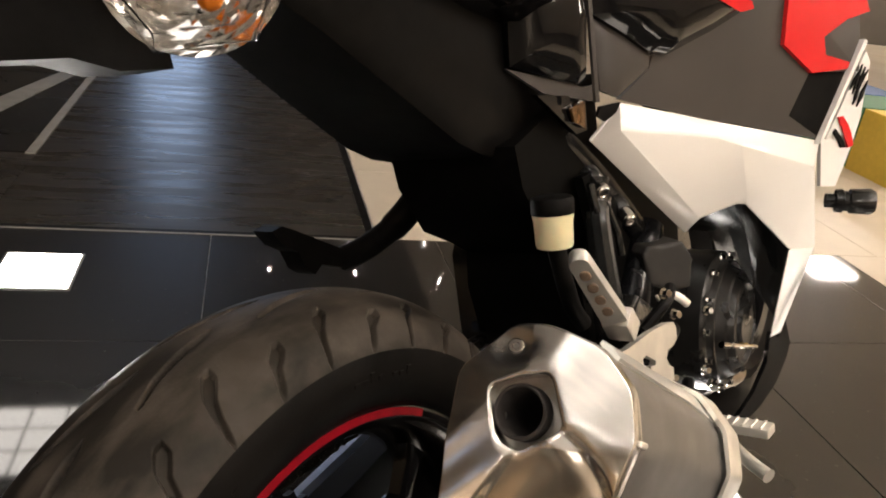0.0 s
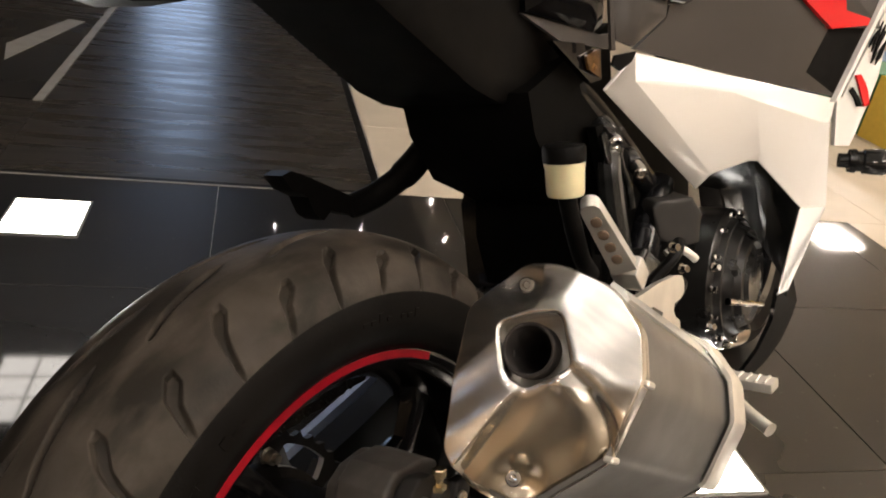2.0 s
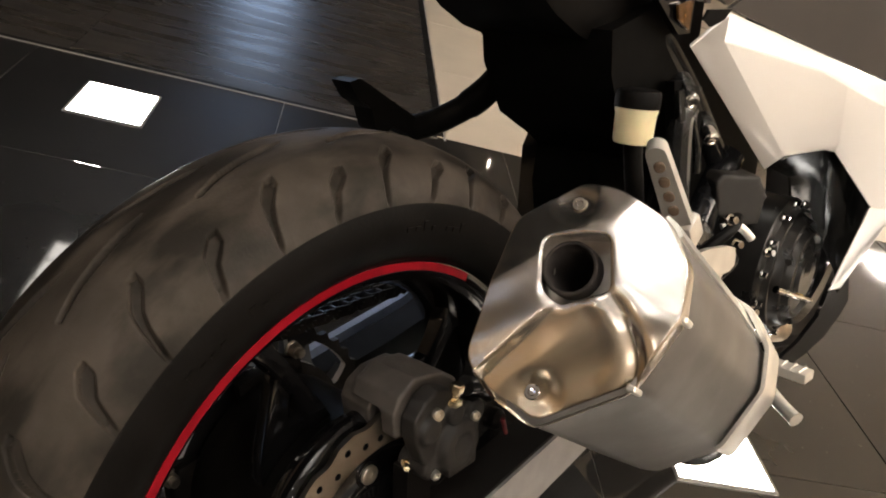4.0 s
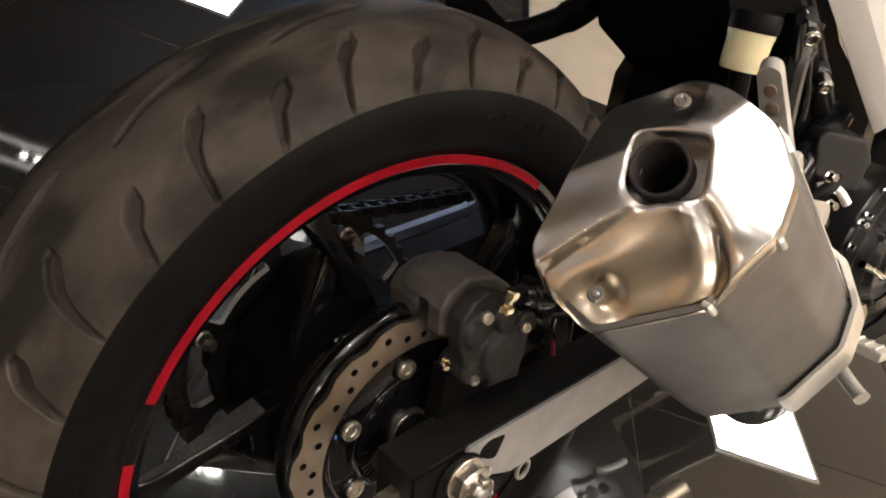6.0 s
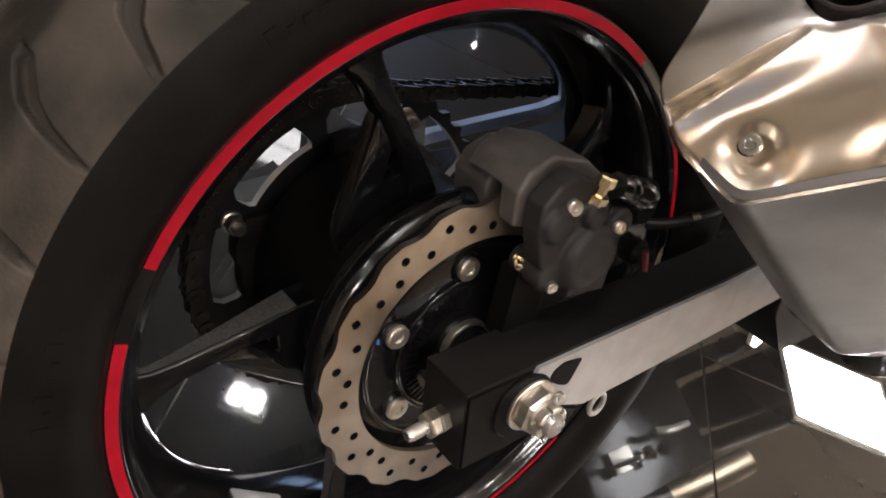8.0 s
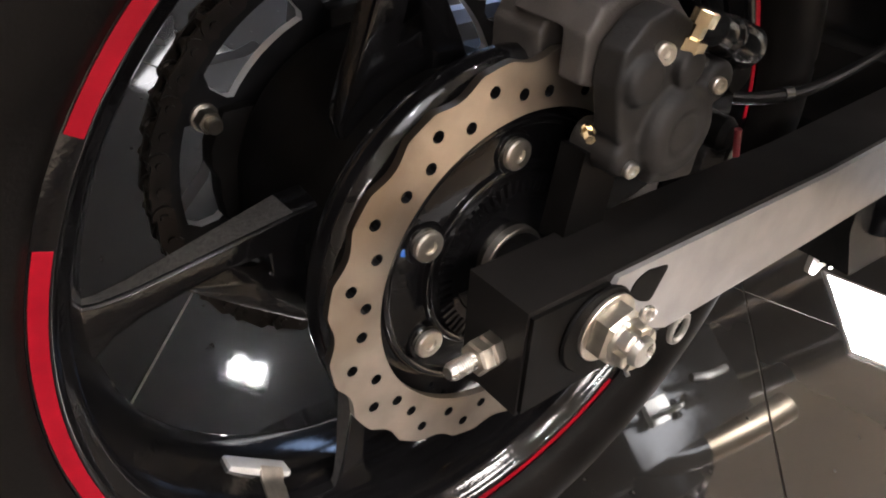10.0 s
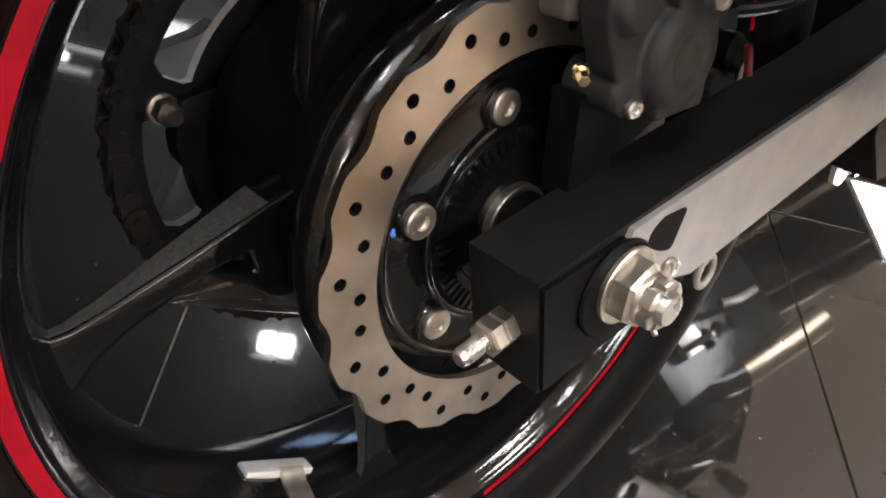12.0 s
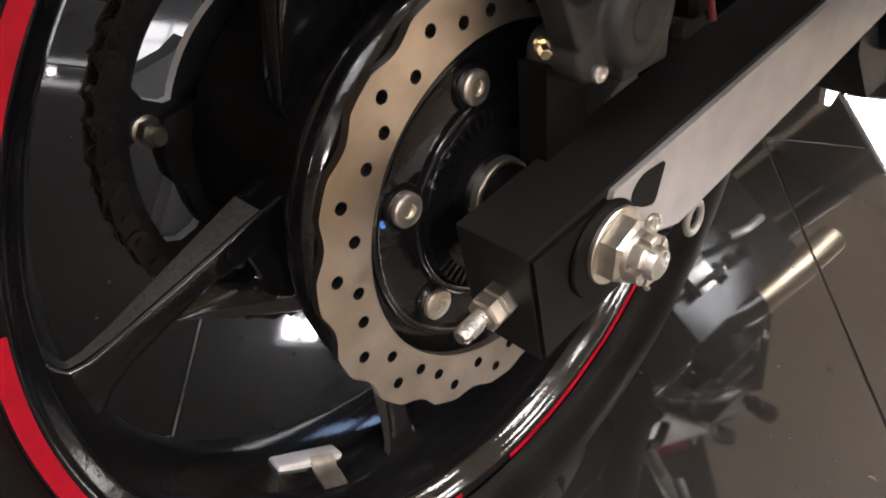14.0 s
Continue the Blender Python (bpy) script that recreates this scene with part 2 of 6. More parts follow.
# ---------------------------------------------------------------- mesh helpers
def mesh_of(bm, name, mat, smooth=35):
    bmesh.ops.recalc_face_normals(bm, faces=bm.faces)
    me = bpy.data.meshes.new(name)
    bm.to_mesh(me)
    bm.free()
    for m in mat if isinstance(mat, (list, tuple)) else [mat]:
        me.materials.append(m)
    if smooth:
        me.polygons.foreach_set("use_smooth", [True] * len(me.polygons))
        me.set_sharp_from_angle(angle=radians(smooth))
    return me


def part(name, bm, mat, parent=None, label="", smooth=35):
    """Links a bmesh as one mesh object under a thing or a part."""
    ob = new(name, mesh_of(bm, name, mat, smooth))
    if parent:
        ob.parent = parent
    if label:
        tagged(ob, label)
    return ob


def cast(name, bm, mat, parent, label="", cell=0.0013, rounds=5):
    """A casting: overlapping solids grown together and softened."""
    ob = part(name, bm, mat, parent, label, 0)
    r = ob.modifiers.new("grown", "REMESH")
    r.mode, r.voxel_size, r.use_smooth_shade = "VOXEL", cell, True
    s = ob.modifiers.new("softened", "SMOOTH")
    s.factor, s.iterations = 0.5, rounds
    return ob


def box(bm, lo, hi, m=None):
    vs = [bm.verts.new((x, y, z)) for x in (lo[0], hi[0]) for y in (lo[1], hi[1]) for z in (lo[2], hi[2])]
    for f in ((0, 1, 3, 2), (4, 6, 7, 5), (0, 4, 5, 1), (2, 3, 7, 6), (0, 2, 6, 4), (1, 5, 7, 3)):
        bm.faces.new([vs[i] for i in f])
    if m:
        bmesh.ops.transform(bm, matrix=m, verts=vs)
    return vs


def bevel(bm, width, segments=2, angle=20):
    edges = [e for e in bm.edges if len(e.link_faces) == 2 and e.calc_face_angle(0) > radians(angle)]
    bmesh.ops.bevel(bm, geom=edges, offset=width, segments=segments, profile=0.5, affect="EDGES", clamp_overlap=True)
    return bm


def lathe(bm, profile, steps=64, a0=0.0, a1=360.0, cx=0.0, cy=0.0, cz=0.0, closed=False):
    """Turns a profile of (x, r) round the axle, which runs along x."""
    full = abs(a1 - a0) >= 359.9
    n = steps if full else steps + 1
    rings = []
    for k in range(n):
        a = radians(a0 + (a1 - a0) * k / steps)
        rings.append([bm.verts.new((cx + x, cy + r * math.cos(a), cz + r * math.sin(a))) for x, r in profile])
    for k in range(steps):
        p, q = rings[k], rings[(k + 1) % n]
        m = len(profile)
        for i in range(m if closed else m - 1):
            bm.faces.new((p[i], p[(i + 1) % m], q[(i + 1) % m], q[i]))
    if not full and closed:
        bm.faces.new(rings[0])
        bm.faces.new(rings[-1][::-1])
    return rings


def prism(bm, pts, x0, x1, m=None):
    """A flat outline of (y, z) with thickness from x0 to x1."""
    a = [bm.verts.new((x0, y, z)) for y, z in pts]
    b = [bm.verts.new((x1, y, z)) for y, z in pts]
    bm.faces.new(a)
    bm.faces.new(b[::-1])
    n = len(pts)
    for i in range(n):
        bm.faces.new((a[i], b[i], b[(i + 1) % n], a[(i + 1) % n]))
    if m:
        bmesh.ops.transform(bm, matrix=m, verts=a + b)
    return a, b


def tube(bm, pts, radius, sides=12, cap=True):
    """A round bar along points; radius may be a list."""
    pts = [Vector(p) for p in pts]
    rs = radius if isinstance(radius, (list, tuple)) else [radius] * len(pts)
    up = Vector((0.31, 0.2, 0.93))
    rings = []
    for i, p in enumerate(pts):
        d = (pts[min(i + 1, len(pts) - 1)] - pts[max(i - 1, 0)]).normalized()
        s = d.cross(up).normalized()
        w = s.cross(d)
        rings.append([bm.verts.new(p + rs[i] * (math.cos(2 * math.pi * k / sides) * s + math.sin(2 * math.pi * k / sides) * w)) for k in range(sides)])
    for p, q in zip(rings, rings[1:]):
        for k in range(sides):
            bm.faces.new((p[k], p[(k + 1) % sides], q[(k + 1) % sides], q[k]))
    if cap:
        bm.faces.new(rings[0][::-1])
        bm.faces.new(rings[-1])
    return rings


def curve_points(pts, n=8):
    """Points of a smooth line through the given ones."""
    pts = [Vector(p) for p in pts]
    out = []
    for i in range(len(pts) - 1):
        p0, p1, p2, p3 = pts[max(i - 1, 0)], pts[i], pts[i + 1], pts[min(i + 2, len(pts) - 1)]
        for k in range(n):
            t = k / n
            out.append(0.5 * (2 * p1 + (p2 - p0) * t + (2 * p0 - 5 * p1 + 4 * p2 - p3) * t * t + (3 * p1 - p0 - 3 * p2 + p3) * t ** 3))
    return out + [pts[-1]]


def round_line(pts, r=0.012, n=4):
    """Rounds the corners of a closed outline."""
    out = []
    m = len(pts)
    for i in range(m):
        p, a, b = Vector((*pts[i], 0)), Vector((*pts[i - 1], 0)), Vector((*pts[(i + 1) % m], 0))
        da, db = (a - p), (b - p)
        k = min(r, 0.45 * da.length, 0.45 * db.length)
        p0, p1 = p + da.normalized() * k, p + db.normalized() * k
        for j in range(n + 1):
            t = j / n
            q = p0 * (1 - t) ** 2 + p * 2 * t * (1 - t) + p1 * t * t
            out.append((q.x, q.y))
    return out


def plate(bm, pts, thick, direction):
    """A sheet on corner points in space, thick along direction."""
    d = Vector(direction).normalized() * thick
    a = [bm.verts.new(p) for p in pts]
    b = [bm.verts.new(Vector(p) - d) for p in pts]
    bm.faces.new(a)
    bm.faces.new(b[::-1])
    for i in range(len(pts)):
        j = (i + 1) % len(pts)
        bm.faces.new((a[i], b[i], b[j], a[j]))


def axis_matrix(origin, direction, hint=(0, 0, 1)):
    """x along direction."""
    x = Vector(direction).normalized()
    y = Vector(hint).cross(x).normalized()
    z = x.cross(y)
    return Matrix.Translation(origin) @ Matrix((x, y, z)).transposed().to_4x4()


def turned(profile, origin, direction, steps=24, hint=(0, 0, 1)):
    bm = bmesh.new()
    lathe(bm, profile, steps)
    bmesh.ops.transform(bm, matrix=axis_matrix(origin, direction, hint), verts=bm.verts)
    return bm


def hexagon(bm, r, x0, x1, m):
    """A hexagonal head with chamfered end, along x."""
    prof = [(x0, 0.0), (x0, r), (x1 - 0.12 * r, r), (x1, 0.86 * r), (x1, 0.0)]
    rings = []
    for k in range(6):
        a = radians(60 * k)
        rings.append([bm.verts.new((x, q * math.cos(a), q * math.sin(a))) for x, q in prof[1:4]])
    for k in range(6):
        p, q = rings[k], rings[(k + 1) % 6]
        for i in range(2):
            bm.faces.new((p[i], p[i + 1], q[i + 1], q[i]))
    bm.faces.new([r0[0] for r0 in rings][::-1])
    bm.faces.new([r0[2] for r0 in rings])
    bmesh.ops.transform(bm, matrix=m, verts=[v for r0 in rings for v in r0])


def socket_screw(name, origin, direction, r, mat, parent, label="", length=0.006):
    bm = turned([(-0.004, 0.0), (-0.004, r), (length * 0.8, r), (length, r * 0.85), (length, r * 0.52), (length * 0.72, r * 0.40), (length * 0.66, 0.0)], origin, direction, 20)
    return part(name, bm, mat, parent, label)


def hex_bolt(name, origin, direction, r, mat, parent, label="", length=0.006):
    bm = bmesh.new()
    m = axis_matrix(origin, direction)
    hexagon(bm, r, 0.0, length, m)
    rings = lathe(bm, [(-0.004, 0.0), (-0.0005, 0.0), (-0.0005, r * 1.35), (0.0015, r * 1.3), (0.0015, r * 0.8)], 20)
    bmesh.ops.transform(bm, matrix=m, verts=[v for q in rings for v in q])
    return part(name, bm, mat, parent, label)


# ---------------------------------------------------------------- the showroom
U0, U1, V0, V1 = -9.5, 6.0, -6.0, 8.6


def uv_box(bm, u0, u1, v0, v1, z0, z1):
    vs = [bm.verts.new(ground(u, v, z)) for u in (u0, u1) for v in (v0, v1) for z in (z0, z1)]
    for f in ((0, 1, 3, 2), (4, 6, 7, 5), (0, 4, 5, 1), (2, 3, 7, 6), (0, 2, 6, 4), (1, 5, 7, 3)):
        bm.faces.new([vs[i] for i in f])


bm = bmesh.new()
uv_box(bm, U0, U1, V0, V1, -0.06, -0.004)
floor = tagged(part("floor", bm, GROUT, smooth=0), "showroom floor bedding with thin pale joints between tiles", "floor", kind="structure")

bm = bmesh.new()
uv_box(bm, U0 - 0.2, U1 + 0.2, V0 - 0.2, V1 + 0.2, CEIL, CEIL + 0.1)
tagged(part("ceiling", bm, CEILM, smooth=0), "dim painted showroom ceiling with light panels", "ceiling", kind="structure")
# unseen walls: north cladding is darkened so the floor mirrors it dimly
for nm, a in (("wall_north", (U0, U1, V1, V1 + 0.15)), ("wall_south", (U0, U1, V0 - 0.15, V0)),
              ("wall_west", (U1, U1 + 0.15, V0 - 0.15, V1 + 0.15)), ("wall_east", (U0 - 0.15, U0, V0 - 0.15, V1 + 0.15))):
    bm = bmesh.new()
    uv_box(bm, *a, -0.06, CEIL)
    wood = nm == "wall_west"
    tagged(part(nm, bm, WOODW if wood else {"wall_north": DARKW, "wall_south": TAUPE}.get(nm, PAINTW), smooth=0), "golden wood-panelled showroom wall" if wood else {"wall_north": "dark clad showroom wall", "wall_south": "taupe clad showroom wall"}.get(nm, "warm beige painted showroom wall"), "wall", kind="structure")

# bluish screens in slim frames, upright on the far wall and high on the side wall
def display_screen(u0, u1, v0, v1, z0, z1, face, mat, label):
    bm = bmesh.new()
    uv_box(bm, u0, u1, v0, v1, z0, z1)
    ob = tagged(part("display_screen", bm, BLACK, smooth=0), label, "screen")
    bm = bmesh.new()
    uv_box(bm, *face, z0 + 0.05, z1 - 0.05)
    part("screen_face", bm, mat, ob, "pale blue glowing face", smooth=0)


display_screen(0.60, 1.34, V1 - 0.05, V1 - 0.003, 0.45, 2.75, (0.64, 1.30, V1 - 0.056, V1 - 0.051), DAY, "tall upright display screen glowing pale blue on the wall")
display_screen(U1 - 0.06, U1 - 0.003, -2.45, -1.75, 1.95, 2.75, (U1 - 0.066, U1 - 0.061, -2.40, -1.80), SIDEDAY, "wide display screen glowing pale blue high on the wooden wall")

# unseen pale ceiling, added to brighten reflections in the right floor and end cap
bm = bmesh.new()
uv_box(bm, U0, -1.75, V0, V1, CEIL - 0.0015, CEIL + 0.02)
uv_box(bm, -1.75, U1, V0, 0.7, CEIL - 0.0015, CEIL + 0.02)
tagged(part("pale_ceiling_reflector", bm, CEILP, smooth=0), "unseen pale ceiling added over right and rear to brighten reflections", "ceiling", kind="structure")


def floor_light(u0, u1, v0, v1):
    """A square lamp let into the floor, with a thin metal frame."""
    bm = bmesh.new()
    e = 0.006
    for q in ((u0 - e, u1 + e, v0 - e, v0), (u0 - e, u1 + e, v1, v1 + e), (u0 - e, u0, v0, v1), (u1, u1 + e, v0, v1)):
        uv_box(bm, *q, -0.003, 0.0035)
    ob = tagged(part("floor_light", bm, METALF, smooth=0), "square white lamp with a thin metal frame let into the floor", "floor light", "lamps in the floor")
    bm = bmesh.new()
    uv_box(bm, u0, u1, v0, v1, -0.003, 0.0022)
    part("glass_panel", bm, FLOORL, ob, "glowing white glass", smooth=0)


floor_light(-0.719, -0.537, 0.516, 0.667)
floor_light(0.564, 0.729, 1.372, 1.552)


def light_panel(u, v, size=0.66, louvre=False, mat=None):
    """A square ceiling panel light in a thin metal frame."""
    bm = bmesh.new()
    s = size / 2
    for a in ((u - s - 0.02, u + s + 0.02, v - s - 0.02, v - s), (u - s - 0.02, u + s + 0.02, v + s, v + s + 0.02),
              (u - s - 0.02, u - s, v - s, v + s), (u + s, u + s + 0.02, v - s, v + s)):
        uv_box(bm, *a, CEIL - 0.03, CEIL - 0.002)
    ob = tagged(part("ceiling_light", bm, METALF, smooth=0), "square white ceiling panel light, mirrored below or added unseen as fill", "ceiling light", "panel lights in the ceiling")
    bm = bmesh.new()
    uv_box(bm, u - s, u + s, v - s, v + s, CEIL - 0.02, CEIL - 0.004)
    part("diffuser", bm, mat or LAMP, ob, "glowing white diffuser", smooth=0)
    if louvre:
        for k in range(1, 3):
            for along in (0, 1):
                q = -s + size * k / 3
                bm = bmesh.new()
                if along:
                    uv_box(bm, u - s, u + s, v + q - 0.006, v + q + 0.006, CEIL - 0.034, CEIL - 0.0215)
                else:
                    uv_box(bm, u + q - 0.007, u + q + 0.007, v - s, v + s, CEIL - 0.034, CEIL - 0.0215)
                part("louvre", bm, METALF, ob, smooth=0)
    return ob


# first is mirrored in the floor; the rest are unseen panels added as fill
for u, v in ((-7.5, 7.8), (-3.6, 0.3), (-2.2, -0.9), (-1.4, -2.9), (-3.6, -3.4), (-7.5, 0.3)):
    light_panel(u, v)
light_panel(0.83, -0.86, 1.30, False, DIM)
# unseen fill panels: two wash the rear walls, one the right side
light_panel(0.2, -5.2)
light_panel(-4.6, 2.0)
light_panel(5.2, -4.3)
light_panel(1.50, 4.52, 0.74, True, GRIDL)
light_panel(0.72, 4.52, 0.74, True, GRIDL)


bm = bmesh.new()
uv_box(bm, 2.02, 2.72, 3.98, 4.32, CEIL - 0.04, CEIL - 0.002)
strip = tagged(part("strip_light", bm, BLACK, smooth=0), "slim black strip light on the ceiling", "strip light")
for v0 in (4.02, 4.25):
    bm = bmesh.new()
    uv_box(bm, 2.04, 2.70, v0, v0 + 0.05, CEIL - 0.046, CEIL - 0.041)
    part("tube_lamp", bm, TUBEL, strip, "dim white tube", smooth=0)
for u in (2.26, 2.36):
    bm = bmesh.new()
    uv_box(bm, u - 0.02, u + 0.02, 4.14, 4.18, CEIL - 0.046, CEIL - 0.041)
    part("spot_lamp", bm, LAMP, strip, "small bright lamp", smooth=0)


def twin_spot(u, v, hu=0.03, hv=0.05, mat=None):
    bm = bmesh.new()
    uv_box(bm, u - 0.12, u + 0.12, v - 0.08, v + 0.08, CEIL - 0.05, CEIL - 0.002)
    ob = tagged(part("twin_downlight", bm, BLACK, smooth=0), "black twin downlight with two bright lamps, mirrored below or added for glints", "downlight", "twin downlights on the ceiling")
    for s in (-1, 1):
        bm = bmesh.new()
        uv_box(bm, u + s * 0.05 - hu, u + s * 0.05 + hu, v - hv, v + hv, CEIL - 0.056, CEIL - 0.051)
        part("lamp", bm, mat or SPOTL, ob, "bright white lamp face", smooth=0)


twin_spot(0.39, 2.21)
# unseen twin spots, added at assumed places for glints on gloss black
for u, v in ((-1.0, -0.6), (0.9, -0.7), (0.1, 0.7), (-0.5, -2.3), (-2.2, -2.0), (0.5, -3.4), (1.7, -2.2), (-2.7, 0.5), (-1.6, 0.3), (2.0, -0.6)):
    twin_spot(u, v, 0.022, 0.022, SPARK)


def downlight(u, v):
    """A small round recessed lamp in a black ring."""
    bm = turned([(0.002, 0.030), (0.002, 0.052), (0.010, 0.050), (0.012, 0.034), (0.004, 0.030)], ground(u, v, CEIL), (0, 0, -1), 24, (1, 0, 0))
    ob = tagged(part("downlight", bm, BLACK), "small round downlight in a black ring", "downlight", "row of small downlights")
    bm = turned([(0.003, 0.0), (0.003, 0.010), (0.007, 0.009), (0.007, 0.0)], ground(u, v, CEIL), (0, 0, -1), 20, (1, 0, 0))
    part("lamp", bm, SPARK, ob, "tiny bright lamp face")


for u, v in ((-0.12, 7.35), (-1.04, 7.32), (-1.97, 7.19), (-1.05, 8.18), (-2.02, 8.26)):
    downlight(u, v)

# ---------------------------------------------------------------- the motorcycle, leaning on its stand
bike = new("motorcycle")
bike.matrix_world = pose(0, 0, 0.362, 0, -17.76, 0)
tagged(bike, "black, white and red sports motorcycle leaning on its side stand", "motorcycle")
SBOLT = 163.0    # where the first sprocket bolt sits
XC = -0.165      # the wheel's middle plane


def smooth_profile(pts, n):
    out = curve_points([(a, b, 0) for a, b in pts], n)
    return [(p.x, p.y) for p in out]


# -- rear wheel: rim with hub and spokes
bm = bmesh.new()
half = [(0.0, 0.196), (0.014, 0.1975), (0.034, 0.203), (0.047, 0.2095), (0.0525, 0.2125), (0.0545, 0.2165), (0.0575, 0.2185),
        (0.0594, 0.2200), (0.0600, 0.2212), (0.0600, 0.2295), (0.0590, 0.2306), (0.0570, 0.2300), (0.0540, 0.2200), (0.04, 0.2150), (0.0, 0.2100)]
prof = half + [(-x, r) for x, r in half[-2:0:-1]]
lathe(bm, prof, 160, cx=XC, closed=True)
wheel = part("rear_wheel", bm, RIM, bike, "gloss black cast wheel rim")

bm = bmesh.new()
lathe(bm, [(-0.0925, 0.040), (-0.0925, 0.0705), (-0.0935, 0.0725), (-0.0945, 0.096), (-0.0965, 0.103), (-0.101, 0.1085), (-0.107, 0.1105),
           (-0.113, 0.1090), (-0.1165, 0.1050), (-0.1180, 0.1005), (-0.1195, 0.0990), (-0.126, 0.0985), (-0.1285, 0.0970), (-0.1300, 0.0945), (-0.1300, 0.040)], 96, closed=True)
part("hub", bm, HUBM, wheel, "gloss black hub with a rippled finish")
bm = bmesh.new()
lathe(bm, [(-0.1295, 0.040), (-0.1295, 0.0935), (-0.150, 0.0900), (-0.195, 0.0875), (-0.212, 0.0870), (-0.218, 0.0870), (-0.228, 0.0875), (-0.232, 0.0865), (-0.232, 0.040)], 96, closed=True)
part("hub_drum", bm, BLACK, wheel, "dull black drum behind the hub")
for k in range(6):
    a = radians(101 + 59.8 * k)
    bm = turned([(-0.004, 0.0), (-0.004, 0.0126), (0.0015, 0.0116), (0.0035, 0.0106), (0.0035, 0.0)], (-0.0935, 0.0622 * math.cos(a), 0.0622 * math.sin(a)), (1, 0, 0), 28)
    part("hub_boss", bm, HUBM, wheel)
for r0, r1, x in ((0.0745, 0.0785, -0.0915), (0.0505, 0.0545, -0.0895)):
    bm = bmesh.new()
    lathe(bm, [(x - 0.004, r0 - 0.001), (x - 0.0006, r0), (x, r0 + 0.001), (x, r1 - 0.001), (x - 0.0006, r1), (x - 0.004, r1 + 0.001)], 96, closed=True)
    part("hub_ridge", bm, HUBM, wheel)


def spoke(turn):
    """A cast spoke: tapering bar with a grained upper face, and a web that flares from its underside into the hub round a gap."""
    bm = bmesh.new()
    rows, grained = [], []
    m = Matrix.Rotation(radians(turn), 4, "X")
    d, n, foot = Vector((0, -0.9588, -0.2842)), Vector((0, 0.2842, -0.9588)), Vector((0, -0.0965, 0.0213))
    for s, low in ((-0.022, 0.030), (-0.008, 0.026), (0.0015, 0.022), (0.0045, 0.0205), (0.010, 0.0185), (0.0205, 0.0172), (0.030, 0.0155), (0.0426, 0.0142), (0.060, 0.0147), (0.085, 0.0164), (0.100, 0.0200), (0.112, 0.0270)):
        t = max(0.0, s / 0.11)
        p = foot + d * s
        edge = -0.1645 + 0.0165 * t
        back = min(edge - 0.001, -0.1565 - 0.003 * t)
        rise = 0.0045 * max(0.0, (t - 0.80) / 0.20) ** 2
        sink = 0.0012 * max(0.0, (0.0045 - s) / 0.0265) ** 0.5
        ring = []
        for x, q in ((-0.1428, 0.0 - rise + sink), (-0.14196, 0.00017 - rise + sink), (-0.14124, 0.00064 - rise + sink), (-0.14077, 0.00136 - rise + sink), (-0.1406, 0.0022 - rise + sink), (-0.1406, low - 0.003), (-0.1420, low - 0.0008), (-0.1450, low),
                     (back, low), (back - 0.004 * (1 - t), low * 0.5), (edge, 0.0006 - rise + sink)):
            ring.append(bm.verts.new(m @ (p + n * q + Vector((x, 0, 0)))))
        rows.append(ring)
        grained.append(s)
    k = len(rows[0])
    for p, q, s in zip(rows, rows[1:], grained):
        for i in range(k):
            f = bm.faces.new((p[i], p[(i + 1) % k], q[(i + 1) % k], q[i]))
            # the grained upper face is also coloured paler to look lit
            f.material_index = 1 if i == 10 and s > 0.004 else 0
    bm.faces.new(rows[0])
    bm.faces.new(rows[-1][::-1])
    part("spoke", bm, (RIM, SPOKE), wheel, "black cast spoke with a grained upper face coloured as lit", smooth=28)
    bm = bmesh.new()
    web = [(0.0426, 0.0130), (0.061, 0.0130), (0.0655, 0.0150), (0.0600, 0.0215), (0.041, 0.0415), (0.021, 0.0620), (0.007, 0.0762), (-0.020, 0.0850), (-0.020, 0.0150), (0.0190, 0.0150), (0.0215, 0.0180), (0.0220, 0.0320)]
    prism(bm, [((foot + d * s + n * q).y, (foot + d * s + n * q).z) for s, q in web], -0.1445, -0.1600, m)
    bevel(bm, 0.0022, 2, 30)
    part("spoke_web", bm, HUBM, wheel, "gloss black web between spoke and hub", smooth=28)


for k in range(5):
    spoke(72 * k)


# -- red tape on the rim's edge, in four lengths
def tape(a0, a1, r0=0.2217):
    bm = bmesh.new()
    lathe(bm, [(0.0585, r0), (0.0606, r0), (0.0606, 0.2286), (0.0585, 0.2286)], max(4, int(abs(a1 - a0) / 2)), a0, a1, cx=XC, closed=True)
    part("rim_tape", bm, TAPE, wheel, "glossy red tape stripe")


for a0, a1, r0 in ((58, 157, 0.2217), (168, 262, 0.2217), (-86, -44, 0.2240), (12.5, 41, 0.2248)):
    tape(a0, a1, r0)

# -- tyre with moulded grooves
TY = smooth_profile([(-0.0612, 0.2300), (-0.068, 0.236), (-0.0745, 0.248), (-0.0765, 0.262), (-0.0735, 0.277), (-0.067, 0.2915), (-0.055, 0.3065), (-0.038, 0.3165),
                     (-0.02, 0.3225), (0.0, 0.3245), (0.02, 0.3225), (0.038, 0.3165), (0.055, 0.3065), (0.067, 0.2915), (0.0735, 0.277), (0.0765, 0.262),
                     (0.0745, 0.248), (0.068, 0.236), (0.0612, 0.2300)], 7)
PITCH = 360 / 18.0


